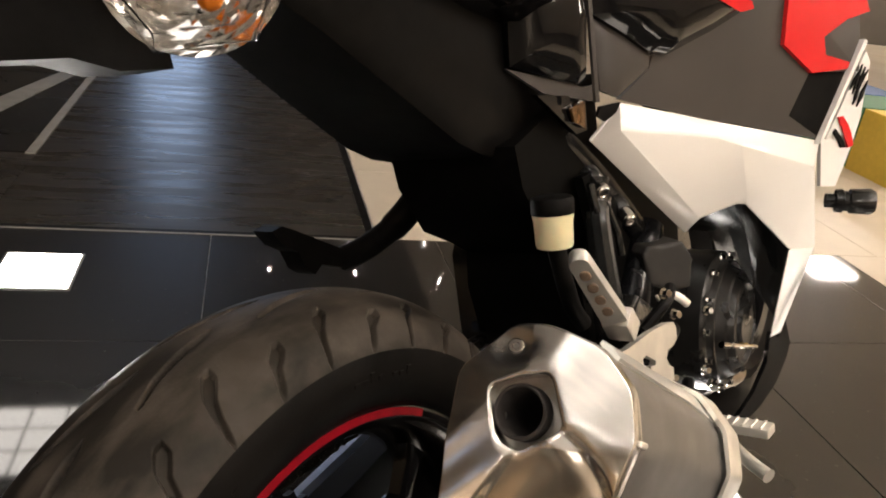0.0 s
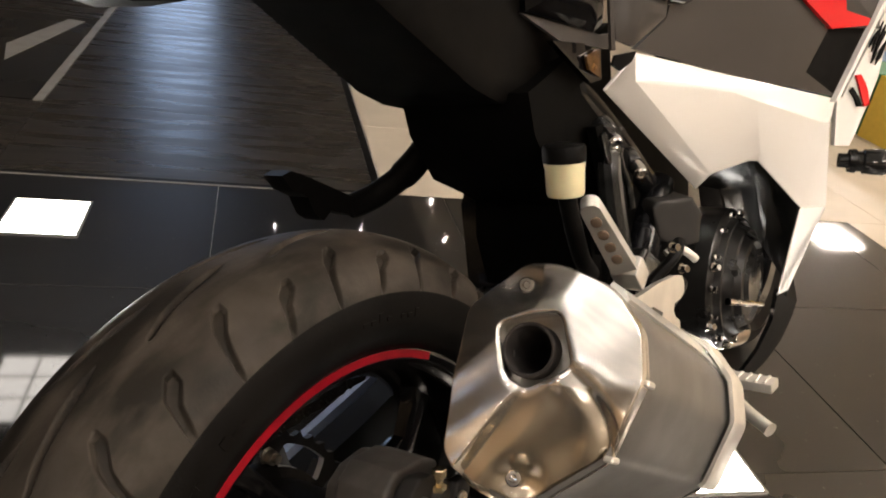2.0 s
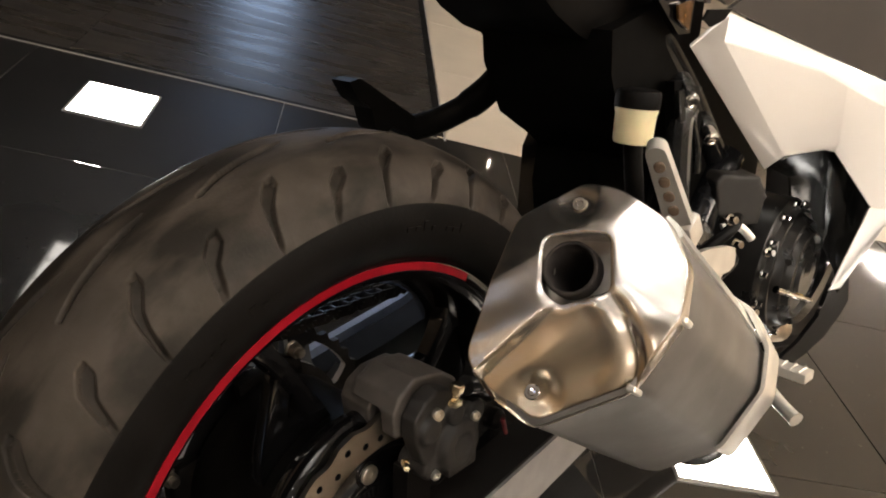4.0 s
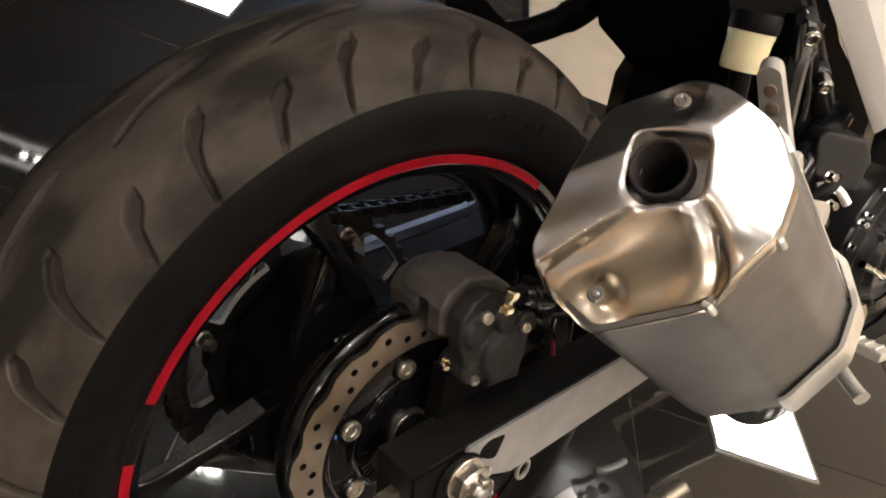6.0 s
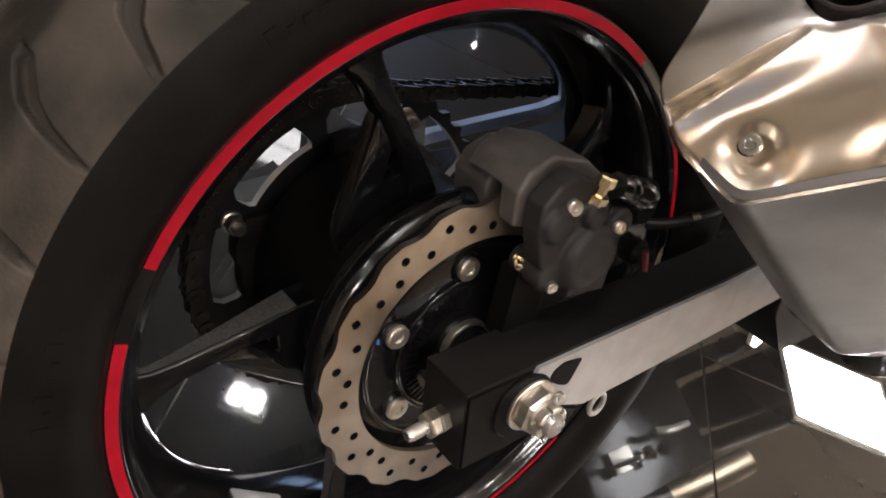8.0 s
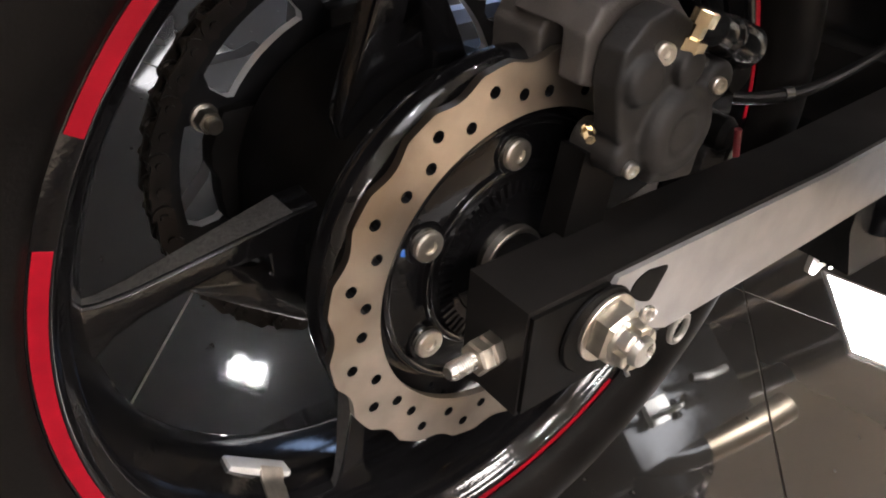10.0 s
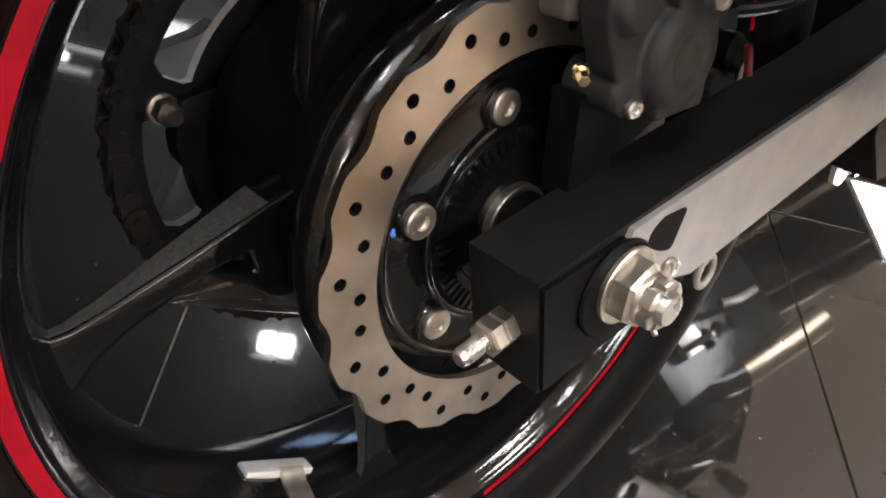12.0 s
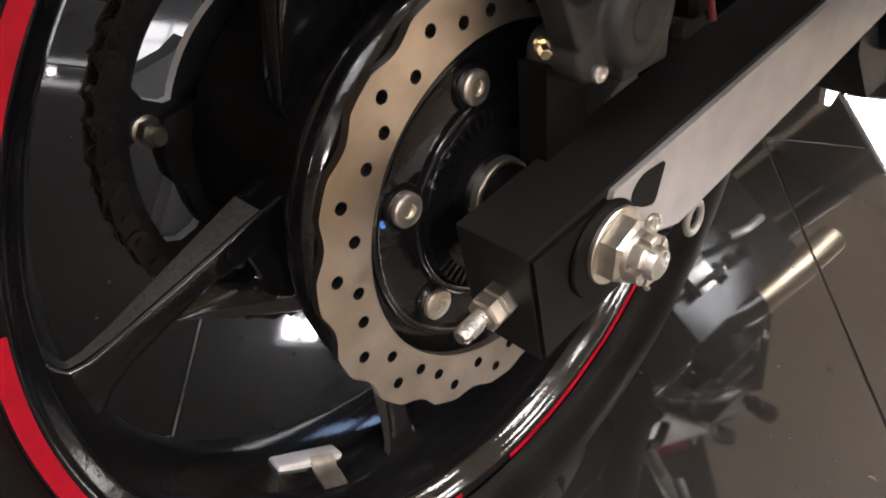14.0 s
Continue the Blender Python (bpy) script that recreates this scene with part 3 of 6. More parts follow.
def groove_depth(dx, th):
    """How deep the tread is cut at a distance from the middle and an angle."""
    depth = np.zeros(np.broadcast(dx, th).shape)
    base = np.mod(th - 113.7, PITCH)
    sets = []
    for flip, shift in ((1, 0.0), (-1, PITCH / 2)):
        sets += [([(0.0500, -0.4), (0.0545, 0.7), (0.060, 2.5), (0.0675, 3.6), (0.0735, 4.8)], shift, 0.0030, 0.0058, flip),
                 ([(0.038, 9.2), (0.0435, 10.3), (0.053, 12.3), (0.061, 13.3), (0.0718, 14.4)], shift, 0.0031, 0.0058, flip),
                 ([(0.006, 3.0), (0.010, 8.0), (0.016, 13.5), (0.0235, 17.6)], shift, 0.0028, 0.0062, flip)]
    for path, shift, w, d, flip in sets:
        for lap in (-1, 0, 1):
            q = np.mod(th - 113.7 - shift, PITCH) + lap * PITCH
            best = np.full(depth.shape, -1.0)
            for n, ((x0, a0), (x1, a1)) in enumerate(zip(path, path[1:])):
                px, py = flip * x0, radians(a0) * 0.31
                qx, qy = flip * x1, radians(a1) * 0.31
                ex, ey = qx - px, qy - py
                s = np.clip(((dx - px) * ex + (np.radians(q) * 0.31 - py) * ey) / (ex * ex + ey * ey), 0, 1)
                u = (n + s) / (len(path) - 1)
                wide = w * 1.5 * np.minimum(1, u / 0.20 + 0.12) * (1 - 0.55 * np.maximum(0, (u - 0.35) / 0.65))
                best = np.maximum(best, wide - np.hypot(dx - px - s * ex, np.radians(q) * 0.31 - py - s * ey))
            depth = np.maximum(depth, d * np.clip(best / 0.0011, 0, 1))
    return depth


def tyre():
    fine = []
    for (x0, r0), (x1, r1) in zip(TY, TY[1:]):
        n = max(1, int(round(math.hypot(x1 - x0, r1 - r0) / 0.0011))) if r0 > 0.272 else 1
        fine += [(x0 + (x1 - x0) * k / n, r0 + (r1 - r0) * k / n) for k in range(n)]
    fine.append(TY[-1])
    xs, rs = np.array([f[0] for f in fine]), np.array([f[1] for f in fine])
    na, npf = 2100, len(fine)
    th = np.arange(na) * 360.0 / na
    dep = groove_depth(xs[None, :], th[:, None]) * np.clip((rs[None, :] - 0.2785) / 0.009, 0, 1)
    tx, tr = np.gradient(xs), np.gradient(rs)
    ln = np.hypot(tx, tr)
    nx, nr = -tr / ln, tx / ln
    sign = np.sign(nr[npf // 2])
    nx, nr = nx * sign, nr * sign
    X = XC + xs[None, :] - dep * nx[None, :]
    Rr = rs[None, :] - dep * nr[None, :]
    a = np.radians(th)[:, None]
    co = np.stack([X, Rr * np.cos(a), Rr * np.sin(a)], -1).reshape(-1, 3)
    i = np.arange(na)[:, None] * npf + np.arange(npf - 1)[None, :]
    j = (np.arange(na)[:, None] + 1) % na * npf + np.arange(npf - 1)[None, :]
    quads = np.stack([i, j, j + 1, i + 1], -1).reshape(-1, 4)
    me = bpy.data.meshes.new("tyre")
    me.from_pydata(co.tolist(), [], quads.tolist())
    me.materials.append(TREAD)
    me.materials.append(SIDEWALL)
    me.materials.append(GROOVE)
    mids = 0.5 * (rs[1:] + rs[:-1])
    # darker, unworn rubber in deep cuts also stands in for their shade
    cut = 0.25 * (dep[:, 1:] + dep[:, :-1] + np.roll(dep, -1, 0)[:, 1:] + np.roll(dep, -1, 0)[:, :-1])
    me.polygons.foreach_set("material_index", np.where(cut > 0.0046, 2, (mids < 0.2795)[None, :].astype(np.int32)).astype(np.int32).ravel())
    me.polygons.foreach_set("use_smooth", np.ones(len(quads), dtype=bool))
    me.update()
    ob = new("tyre", me)
    ob.parent = wheel
    tagged(ob, "worn black rubber tyre with curved tread grooves")


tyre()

rnd = random.Random(11)
for a0 in (70, 112, 160, 205, 250):
    bm = bmesh.new()
    for k in range(9):
        if rnd.random() < 0.15:
            continue
        a = radians(a0 + 2.0 * k)
        m = Matrix.Rotation(a, 4, "X")
        w = rnd.uniform(0.0022, 0.0036)
        box(bm, (XC + 0.0745, 0.2585, -w), (XC + 0.0771, 0.2605 + rnd.choice((0.0015, 0.0055)), w), m)
    tagged(part("moulded_mark", bm, SIDEWALL, wheel, "faint raised marks on the sidewall", smooth=0), kind="stuff")

# -- brake disc: wavy edge, drilled
HOLES = []
for base in (43.1, 86.9, 130.7, 174.4, 218.5, 262.0, 305.5):
    for da, r in ((0, 0.1046), (-18.2, 0.1046), (6.4, 0.0948), (-9.0, 0.0953), (16.0, 0.0966)):
        HOLES.append((base + da, r))


def brake_disc():
    """A ring with a wavy edge; the drilled holes are left open between the rings of quads."""
    n = 336
    outer, inner = [], []
    for k in range(n):
        a = 360.0 * k / n
        wav = 0.5 + 0.5 * math.cos(math.radians((a - 176.5) * 360 / 21.9))
        outer.append(0.1108 + 0.0040 * min(1.0, 1.5 * wav))
        inner.append(0.0862)
    bm = bmesh.new()
    th = 0.0022
    rows = {}
    for side in (0, 1):
        x = -0.0857 + (th if side else -th)
        for nm, rr in (("o", outer), ("i", inner)):
            rows[nm, side] = [bm.verts.new((x, rr[k] * math.cos(2 * math.pi * k / n), rr[k] * math.sin(2 * math.pi * k / n))) for k in range(n)]
    for k in range(n):
        j = (k + 1) % n
        bm.faces.new((rows["o", 0][k], rows["o", 0][j], rows["o", 1][j], rows["o", 1][k]))
        bm.faces.new((rows["i", 0][k], rows["i", 1][k], rows["i", 1][j], rows["i", 0][j]))
    for side in (0, 1):
        edges = []
        for nm in ("o", "i"):
            ring = rows[nm, side]
            edges += [bm.edges.get((ring[k], ring[(k + 1) % n])) for k in range(n)]
        x = -0.0857 + (th if side else -th)
        for a, r in HOLES:
            cy, cz = r * math.cos(radians(a)), r * math.sin(radians(a))
            hole = [bm.verts.new((x, cy + 0.0031 * math.cos(2 * math.pi * q / 10), cz + 0.0031 * math.sin(2 * math.pi * q / 10))) for q in range(10)]
            rows["h", side, a, r] = hole
            edges += [bm.edges.new((hole[q], hole[(q + 1) % 10])) for q in range(10)]
        bmesh.ops.triangle_fill(bm, use_beauty=True, use_dissolve=False, edges=edges)
    for a, r in HOLES:
        p, q = rows["h", 0, a, r], rows["h", 1, a, r]
        for i in range(10):
            f = bm.faces.new((p[i], p[(i + 1) % 10], q[(i + 1) % 10], q[i]))
            # hole walls get dark steel in place of the shade inside
            f.material_index = 1
    return part("brake_disc", bm, (DISC, SPROCKET), wheel, "brushed steel drilled brake disc with a wavy edge", smooth=25)


brake_disc()
for k in range(6):
    a = radians(101 + 59.8 * k)
    p = (-0.0895, 0.0622 * math.cos(a), 0.0622 * math.sin(a))
    bm = turned([(-0.005, 0.0), (-0.005, 0.0082), (0.0016, 0.0082), (0.0024, 0.0075), (0.0027, 0.0055), (0.0027, 0.0036), (0.0014, 0.0032), (0.0014, 0.0)], p, (1, 0, 0), 28)
    part("disc_bolt", bm, STEEL, wheel, "domed steel disc bolt")
# dab of blue paint on the hub
bm = turned([(0.0, 0.0), (0.0, 0.0023), (0.0004, 0.0019), (0.0005, 0.0)], (-0.0924, -0.0700, 0.0175), (1, 0, 0), 14)
part("paint_mark", bm, BLUEP, wheel, "small blue paint mark")
# toothed sensor ring
bm = bmesh.new()
lathe(bm, [(-0.0925, 0.036), (-0.0885, 0.036), (-0.0885, 0.0492), (-0.0925, 0.0505)], 72, closed=True)
for k in range(60):
    a = radians(6 * k)
    m = Matrix.Rotation(a, 4, "X")
    box(bm, (-0.0886, 0.0405, -0.0012), (-0.0868, 0.0488, 0.0012), m)
tagged(part("sensor_ring", bm, HUBM, wheel, "black toothed speed sensor ring"), kind="stuff")
bm = bmesh.new()
lathe(bm, [(-0.0925, 0.015), (-0.0925, 0.0355), (-0.0900, 0.0350), (-0.0895, 0.0330), (-0.0905, 0.015)], 48, closed=True)
part("hub_seal", bm, RIM, wheel, "black rubber hub seal")
bm = bmesh.new()
lathe(bm, [(-0.0925, 0.012), (-0.0925, 0.0195), (-0.0860, 0.0195), (-0.0852, 0.0188), (-0.0852, 0.012)], 40, closed=True)
part("hub_collar", bm, STEEL, wheel, "bright steel hub collar")

# balance weight clipped on the rim
wm = axis_matrix((-0.1610, -0.1040, -0.1665), (0.0, 0.852, -0.523), (0.95, 0, 0))
bm = bmesh.new()
box(bm, (-0.0245, -0.0042, -0.0058), (0.0245, 0.0042, 0.0058), wm)
bevel(bm, 0.0016, 2)
bm2 = bmesh.new()
bend = [(0.0035, 0.0052), (0.0075, 0.0030), (0.0110, -0.0002), (0.0150, -0.0008), (0.0185, -0.0022), (0.0235, -0.0040)]
ribbon = [(z, y) for z, y in bend] + [(z - 0.0004, y - 0.0018) for z, y in bend[::-1]]
sides = [[bm2.verts.new(wm @ Vector((x, y, z))) for z, y in ribbon] for x in (-0.001, 0.0165)]
bm2.faces.new(sides[0])
bm2.faces.new(sides[1][::-1])
for k in range(len(ribbon)):
    j = (k + 1) % len(ribbon)
    bm2.faces.new((sides[0][k], sides[1][k], sides[1][j], sides[0][j]))
part("balance_weight", bm, WEIGHT, wheel, "silver clip-on wheel weight")
part("weight_clip", bm2, STEEL, wheel, "bent steel weight clip")

# -- sprocket and chain
bm = bmesh.new()
n = 126
rows = []
for k in range(n):
    a = 2 * math.pi * k / n
    ro = (0.1255, 0.1305, 0.1255)[k % 3]
    rows.append([bm.verts.new((x, r * math.cos(a), r * math.sin(a))) for x, r in ((-0.2395, 0.1180), (-0.2395, ro), (-0.2465, ro), (-0.2465, 0.1180))])
for k in range(n):
    p, q = rows[k], rows[(k + 1) % n]
    for i in range(4):
        bm.faces.new((p[i], p[(i + 1) % 4], q[(i + 1) % 4], q[i]))
lathe(bm, [(-0.2395, 0.045), (-0.2395, 0.0962), (-0.2465, 0.0962), (-0.2465, 0.045)], 60, closed=True)
bm.normal_update()
for f in bm.faces:
    c = f.calc_center_median()
    if abs(f.normal.x) < 0.5 and math.hypot(c.y, c.z) < 0.1200:
        f.material_index = 1
part("sprocket", bm, (SPROCKET, WEIGHT), wheel, "dark steel rear sprocket with bright cut edges")
for k in range(8):
    a = radians(158.5 + 45 * k)
    bm = bmesh.new()
    prism(bm, [(0.080, -0.020), (0.090, -0.010), (0.100, -0.0058), (0.111, -0.0075), (0.1195, -0.016), (0.1195, 0.019), (0.111, 0.0130), (0.100, 0.0080), (0.090, 0.010), (0.080, 0.020)], -0.2465, -0.2395, Matrix.Rotation(a, 4, "X"))
    bm.normal_update()
    for f in bm.faces:
        f.material_index = 1 if abs(f.normal.x) < 0.5 else 0
    part("sprocket_arm", bm, (SPROCKET, WEIGHT), wheel)
    bm = bmesh.new()
    prism(bm, [(0.086, -0.0385), (0.094, -0.0297), (0.1175, -0.0154), (0.1175, 0.010), (0.100, 0.006), (0.086, 0.012)], -0.2590, -0.2468, Matrix.Rotation(a, 4, "X"))
    part("carrier_arm", bm, SLATE, wheel, "slate grey carrier arm behind the sprocket")
for k in range(4):
    a = radians(SBOLT + 90 * k)
    p = Vector((-0.2395, 0.1085 * math.cos(a), 0.1085 * math.sin(a)))
    bm = turned([(0.0, 0.0), (0.0, 0.0084), (0.0018, 0.0084), (0.0022, 0.0078), (0.0022, 0.0)], p, (1, 0, 0), 24)
    part("nut_washer", bm, NUTM, wheel, "zinc washer under a sprocket nut")
    bm = bmesh.new()
    hexagon(bm, 0.0072, 0.0022, 0.0100, axis_matrix(p, (1, 0, 0)))
    bevel(bm, 0.0006, 2)
    part("sprocket_nut", bm, NUTM, wheel, "zinc hexagon nut on the sprocket")
    bm = turned([(0.0090, 0.0), (0.0090, 0.0046), (0.0150, 0.0046), (0.0160, 0.0038), (0.0160, 0.0)], p, (1, 0, 0), 16)
    part("sprocket_stud", bm, NUTM, wheel, "stud end in a sprocket nut")
    bm = bmesh.new()
    prism(bm, [(0.084, -0.016), (0.1025, -0.007), (0.1027, 0.0150), (0.0990, 0.0263), (0.0912, 0.0328), (0.0862, 0.0449), (0.0776, 0.0585), (0.060, 0.050)], -0.2465, -0.2320, Matrix.Rotation(a, 4, "X"))
    bevel(bm, 0.002, 2)
    part("drum_lobe", bm, BLACK, wheel, "black lobe of the drum beside a nut")

chain = part("drive_chain", turned([(-0.258, 0.0), (-0.258, 0.012), (-0.228, 0.012), (-0.228, 0.0)], (0, 0.56, 0.03), (1, 0, 0)), CHAIN, bike, "dark oiled drive chain")
LINK = 0.015875
RC = 0.1305
bm = bmesh.new()
for s in (-1, 1):
    out = []
    for k in range(16):
        a = 2 * math.pi * k / 16
        c = math.cos(a)
        out.append(((LINK / 2 if c > 0 else -LINK / 2) + 0.0072 * c, 0.0072 * math.sin(a) if abs(c) > 0.3 else math.copysign(0.0048, math.sin(a))))
    prism(bm, out, s * 0.0072 - 0.001, s * 0.0072 + 0.001)
for s in (-1, 1):
    vs = lathe(bm, [(-0.0098, 0.0), (-0.0098, 0.0028), (0.0098, 0.0028), (0.0098, 0.0)], 8, cy=s * LINK / 2)
bmesh.ops.remove_doubles(bm, verts=bm.verts, dist=1e-6)
link_a = mesh_of(bm, "chain_link", CHAIN)
bm = bmesh.new()
for s in (-1, 1):
    out = []
    for k in range(16):
        a = 2 * math.pi * k / 16
        c = math.cos(a)
        out.append(((LINK / 2 if c > 0 else -LINK / 2) + 0.0068 * c, 0.0068 * math.sin(a) if abs(c) > 0.3 else math.copysign(0.0048, math.sin(a))))
    prism(bm, out, s * 0.0050 - 0.001, s * 0.0050 + 0.001)
for s in (-1, 1):
    lathe(bm, [(-0.0040, 0.0), (-0.0040, 0.0050), (0.0040, 0.0050), (0.0040, 0.0)], 10, cy=s * LINK / 2)
bmesh.ops.remove_doubles(bm, verts=bm.verts, dist=1e-6)
link_b = mesh_of(bm, "chain_link", CHAIN)
spots = []
straight = int(0.50 / LINK)
for k in range(straight):
    y = 0.50 - (k + 0.5) * LINK
    spots.append((y, RC + (0.04 - RC + 0.062) * 0.0, 180.0))
turns = int(math.pi * RC / LINK)
for k in range(turns):
    a = 90 + 180 * (k + 0.5) / turns
    spots.append((RC * math.cos(radians(a)), RC * math.sin(radians(a)), a + 90))
for k in range(straight):
    spots.append(((k + 0.5) * LINK, -RC + 0.02 * k / straight, 0.0))
for k, (y, z, a) in enumerate(spots):
    ob = new("chain_link", link_a if k % 2 else link_b)
    ob.parent = chain
    ob.matrix_basis = pose(-0.243, y, z - (0.006 if a == 180.0 else 0), a, 0, 0)

# -- swingarm: two box arms joined in front of the wheel
OUT = [(-0.0515, 0.019), (-0.0435, -0.042), (0.02, -0.032), (0.089, -0.0205), (0.20, -0.003), (0.30, 0.014), (0.47, 0.030), (0.49, 0.085), (0.36, 0.082), (0.19, 0.0515), (0.042, 0.033)]
bm = bmesh.new()
prism(bm, OUT, -0.066, -0.0265)
bevel(bm, 0.004, 2)
arm = part("swingarm", bm, ARM, bike, "dark grey box-section swingarm")
# outer face is coloured paler than the arm's top to look lit
bm = bmesh.new()
prism(bm, [(0.003, 0.0250), (0.042, 0.0300), (0.19, 0.0485), (0.36, 0.078), (0.40, 0.045), (0.30, 0.018), (0.20, 0.0005), (0.089, -0.0170), (0.060, -0.0215), (0.020, -0.0100), (-0.004, 0.0080)], -0.030, -0.0235)
bevel(bm, 0.0015, 2)
part("arm_side_plate", bm, PLATE, arm, "outer face of the arm, coloured pale as lit")
bm = bmesh.new()
prism(bm, [(-0.050, 0.0170), (-0.0425, -0.0395), (0.02, -0.0300), (0.056, -0.0240), (0.018, -0.0120), (-0.0065, 0.0080), (-0.001, 0.0225)], -0.030, -0.0240)
bevel(bm, 0.0015, 2)
part("arm_end_plate", bm, BLACK, arm, "black end plate of the arm")
# raised black patch painted in for the dark inside of a recess
bm = bmesh.new()
prism(bm, round_line([(0.0150, 0.0120), (0.0165, 0.0190), (0.0240, 0.0240), (0.0420, 0.0232), (0.0350, 0.0030), (0.0255, 0.0055)], 0.0035), -0.024, -0.0229)
part("slot_shade", bm, BLACK, arm, "black patch for the shade in a triangular recess")
bm = bmesh.new()
prism(bm, OUT, -0.304, -0.262)
bevel(bm, 0.004, 2)
part("left_arm", bm, BLACK, arm, "black left arm")
# the guard's blue is the screen's reflection put into its base colour
bm = bmesh.new()
prism(bm, [(0.066, 0.0765), (0.080, 0.0800), (0.206, 0.0985), (0.330, 0.1350), (0.400, 0.1450), (0.400, 0.1300), (0.330, 0.1200), (0.206, 0.0880), (0.075, 0.0690)], -0.272, -0.262)
bevel(bm, 0.002, 2)
part("chain_guard", bm, GUARD, arm, "slim chain guard with a blue screen reflection in its colour")
bm = bmesh.new()
box(bm, (-0.27, 0.365, 0.025), (-0.06, 0.47, 0.085))
bevel(bm, 0.008, 3)
part("cross_member", bm, ARM, arm)
# round black plate behind the axle nut
bm = turned([(-0.0245, 0.010), (-0.0245, 0.0235), (-0.0228, 0.0240), (-0.0216, 0.0232), (-0.0212, 0.010)], (0, -0.0035, -0.0015), (1, 0, 0), 48)
part("adjuster_plate", bm, BLACK, arm, "round black plate behind the axle nut")
# axle nut with washer and split pin
bm = turned([(-0.0212, 0.008), (-0.0212, 0.0186), (-0.0192, 0.0186), (-0.0187, 0.0180), (-0.0187, 0.008)], (0, 0, 0), (1, 0, 0), 40)
part("axle_washer", bm, STEEL, arm, "bright steel washer")
bm = bmesh.new()
hexagon(bm, 0.0162, -0.0189, -0.0085, Matrix.Rotation(radians(24), 4, "X"))
lathe(bm, [(-0.0090, 0.0), (-0.0090, 0.0128), (-0.0068, 0.0124), (-0.0062, 0.0118), (-0.0062, 0.0)], 30)
part("axle_nut", bm, STEEL, arm, "plated hexagonal axle nut")
for k in range(6):
    bm = bmesh.new()
    lathe(bm, [(-0.0066, 0.0084), (-0.0066, 0.0121), (-0.0010, 0.0119), (-0.0003, 0.0112), (-0.0003, 0.0084)], 6, 60 * k + 4, 60 * k + 44, closed=True)
    part("nut_tooth", bm, STEEL, arm, "rounded tooth of the castle nut")
bm = turned([(-0.10, 0.0), (-0.10, 0.0080), (0.0012, 0.0080), (0.0032, 0.0070), (0.0035, 0.0)], (0, 0, 0), (1, 0, 0), 28)
part("axle_end", bm, ZINC, arm, "plain steel axle end")
bm = bmesh.new()
tube(bm, curve_points([(-0.0035, 0.0035, 0.0195), (-0.0035, 0.0030, 0.0125), (-0.0033, 0.0015, 0.0), (-0.0035, 0.0, -0.0125), (-0.0010, -0.0010, -0.0150)]), 0.0012, 8)
tube(bm, curve_points([(-0.0035, 0.0030, 0.0130), (-0.0050, 0.0000, 0.0165), (-0.0045, 0.0010, 0.0200), (-0.0035, 0.0045, 0.0200), (-0.0030, 0.0060, 0.0160), (-0.0035, 0.0035, 0.0130)]), 0.0013, 8)
part("split_pin", bm, ZINC, arm, "bent steel split pin")
# chain adjuster bolt behind the arm
ad = Vector((-0.0445, -0.0465, -0.0125))
adir = Vector((0.06, -0.985, -0.12))
for q, r, l in ((0.0, 0.0088, 0.0075), (0.0085, 0.0088, 0.0065)):
    bm = bmesh.new()
    hexagon(bm, r, 0.0, l, axis_matrix(ad + adir * q, adir))
    part("adjuster_nut", bm, STEEL, arm, "plated lock nut")
bm = bmesh.new()
prof = [(-0.03, 0.0), (-0.03, 0.0046)]
for k in range(22):
    prof += [(0.0 + k * 0.0013, 0.0046), (0.00065 + k * 0.0013, 0.0041)]
prof += [(0.0290, 0.0040), (0.0300, 0.0032), (0.0300, 0.0)]
lathe(bm, prof, 18)
bmesh.ops.transform(bm, matrix=axis_matrix(ad, adir), verts=bm.verts)
part("adjuster_bolt", bm, ZINC, arm, "threaded adjuster bolt")
bm = turned([(-0.003, 0.0), (-0.003, 0.0115), (0.0, 0.0115), (0.0, 0.0)], ad, adir, 24)
part("adjuster_washer", bm, STEEL, arm)
# spindle spacer between hub and arm
bm = bmesh.new()
lathe(bm, [(-0.0865, 0.010), (-0.0865, 0.0170), (-0.064, 0.0170), (-0.064, 0.010)], 32, closed=True)
part("wheel_spacer", bm, BLACK, arm)
# eyelet under the arm
bm = bmesh.new()
tube(bm, curve_points([(-0.026, 0.080 + 0.007 * math.cos(q), -0.030 + 0.009 * math.sin(q)) for q in (0, 0.8, 1.6, 2.4, 3.2, 4.0, 4.8, 5.6, 6.28)], 4), 0.0020, 8)
part("cable_eyelet", bm, STRIPM, arm, "dull grey eyelet")

# -- brake caliper over the disc
bm = bmesh.new()
prism(bm, [(-0.006, 0.096), (-0.010, 0.118), (-0.004, 0.130), (0.012, 0.1385), (0.040, 0.1385), (0.062, 0.126), (0.072, 0.104), (0.060, 0.088), (0.030, 0.090)], -0.126, -0.0925)
prism(bm, [(-0.012, 0.1260), (-0.006, 0.1380), (0.012, 0.1480), (0.042, 0.1430), (0.062, 0.1300), (0.060, 0.1190), (0.036, 0.1220), (0.012, 0.1260)], -0.112, -0.0640)
prism(bm, [(-0.010, 0.104), (-0.013, 0.126), (0.000, 0.139), (0.016, 0.1470), (0.042, 0.1420), (0.060, 0.128), (0.064, 0.104), (0.040, 0.096)], -0.0785, -0.0630)
bevel(bm, 0.005, 2, 25)
caliper = cast("brake_caliper", bm, CAST, bike, "grey cast brake caliper", 0.0012, 20)
bm = bmesh.new()
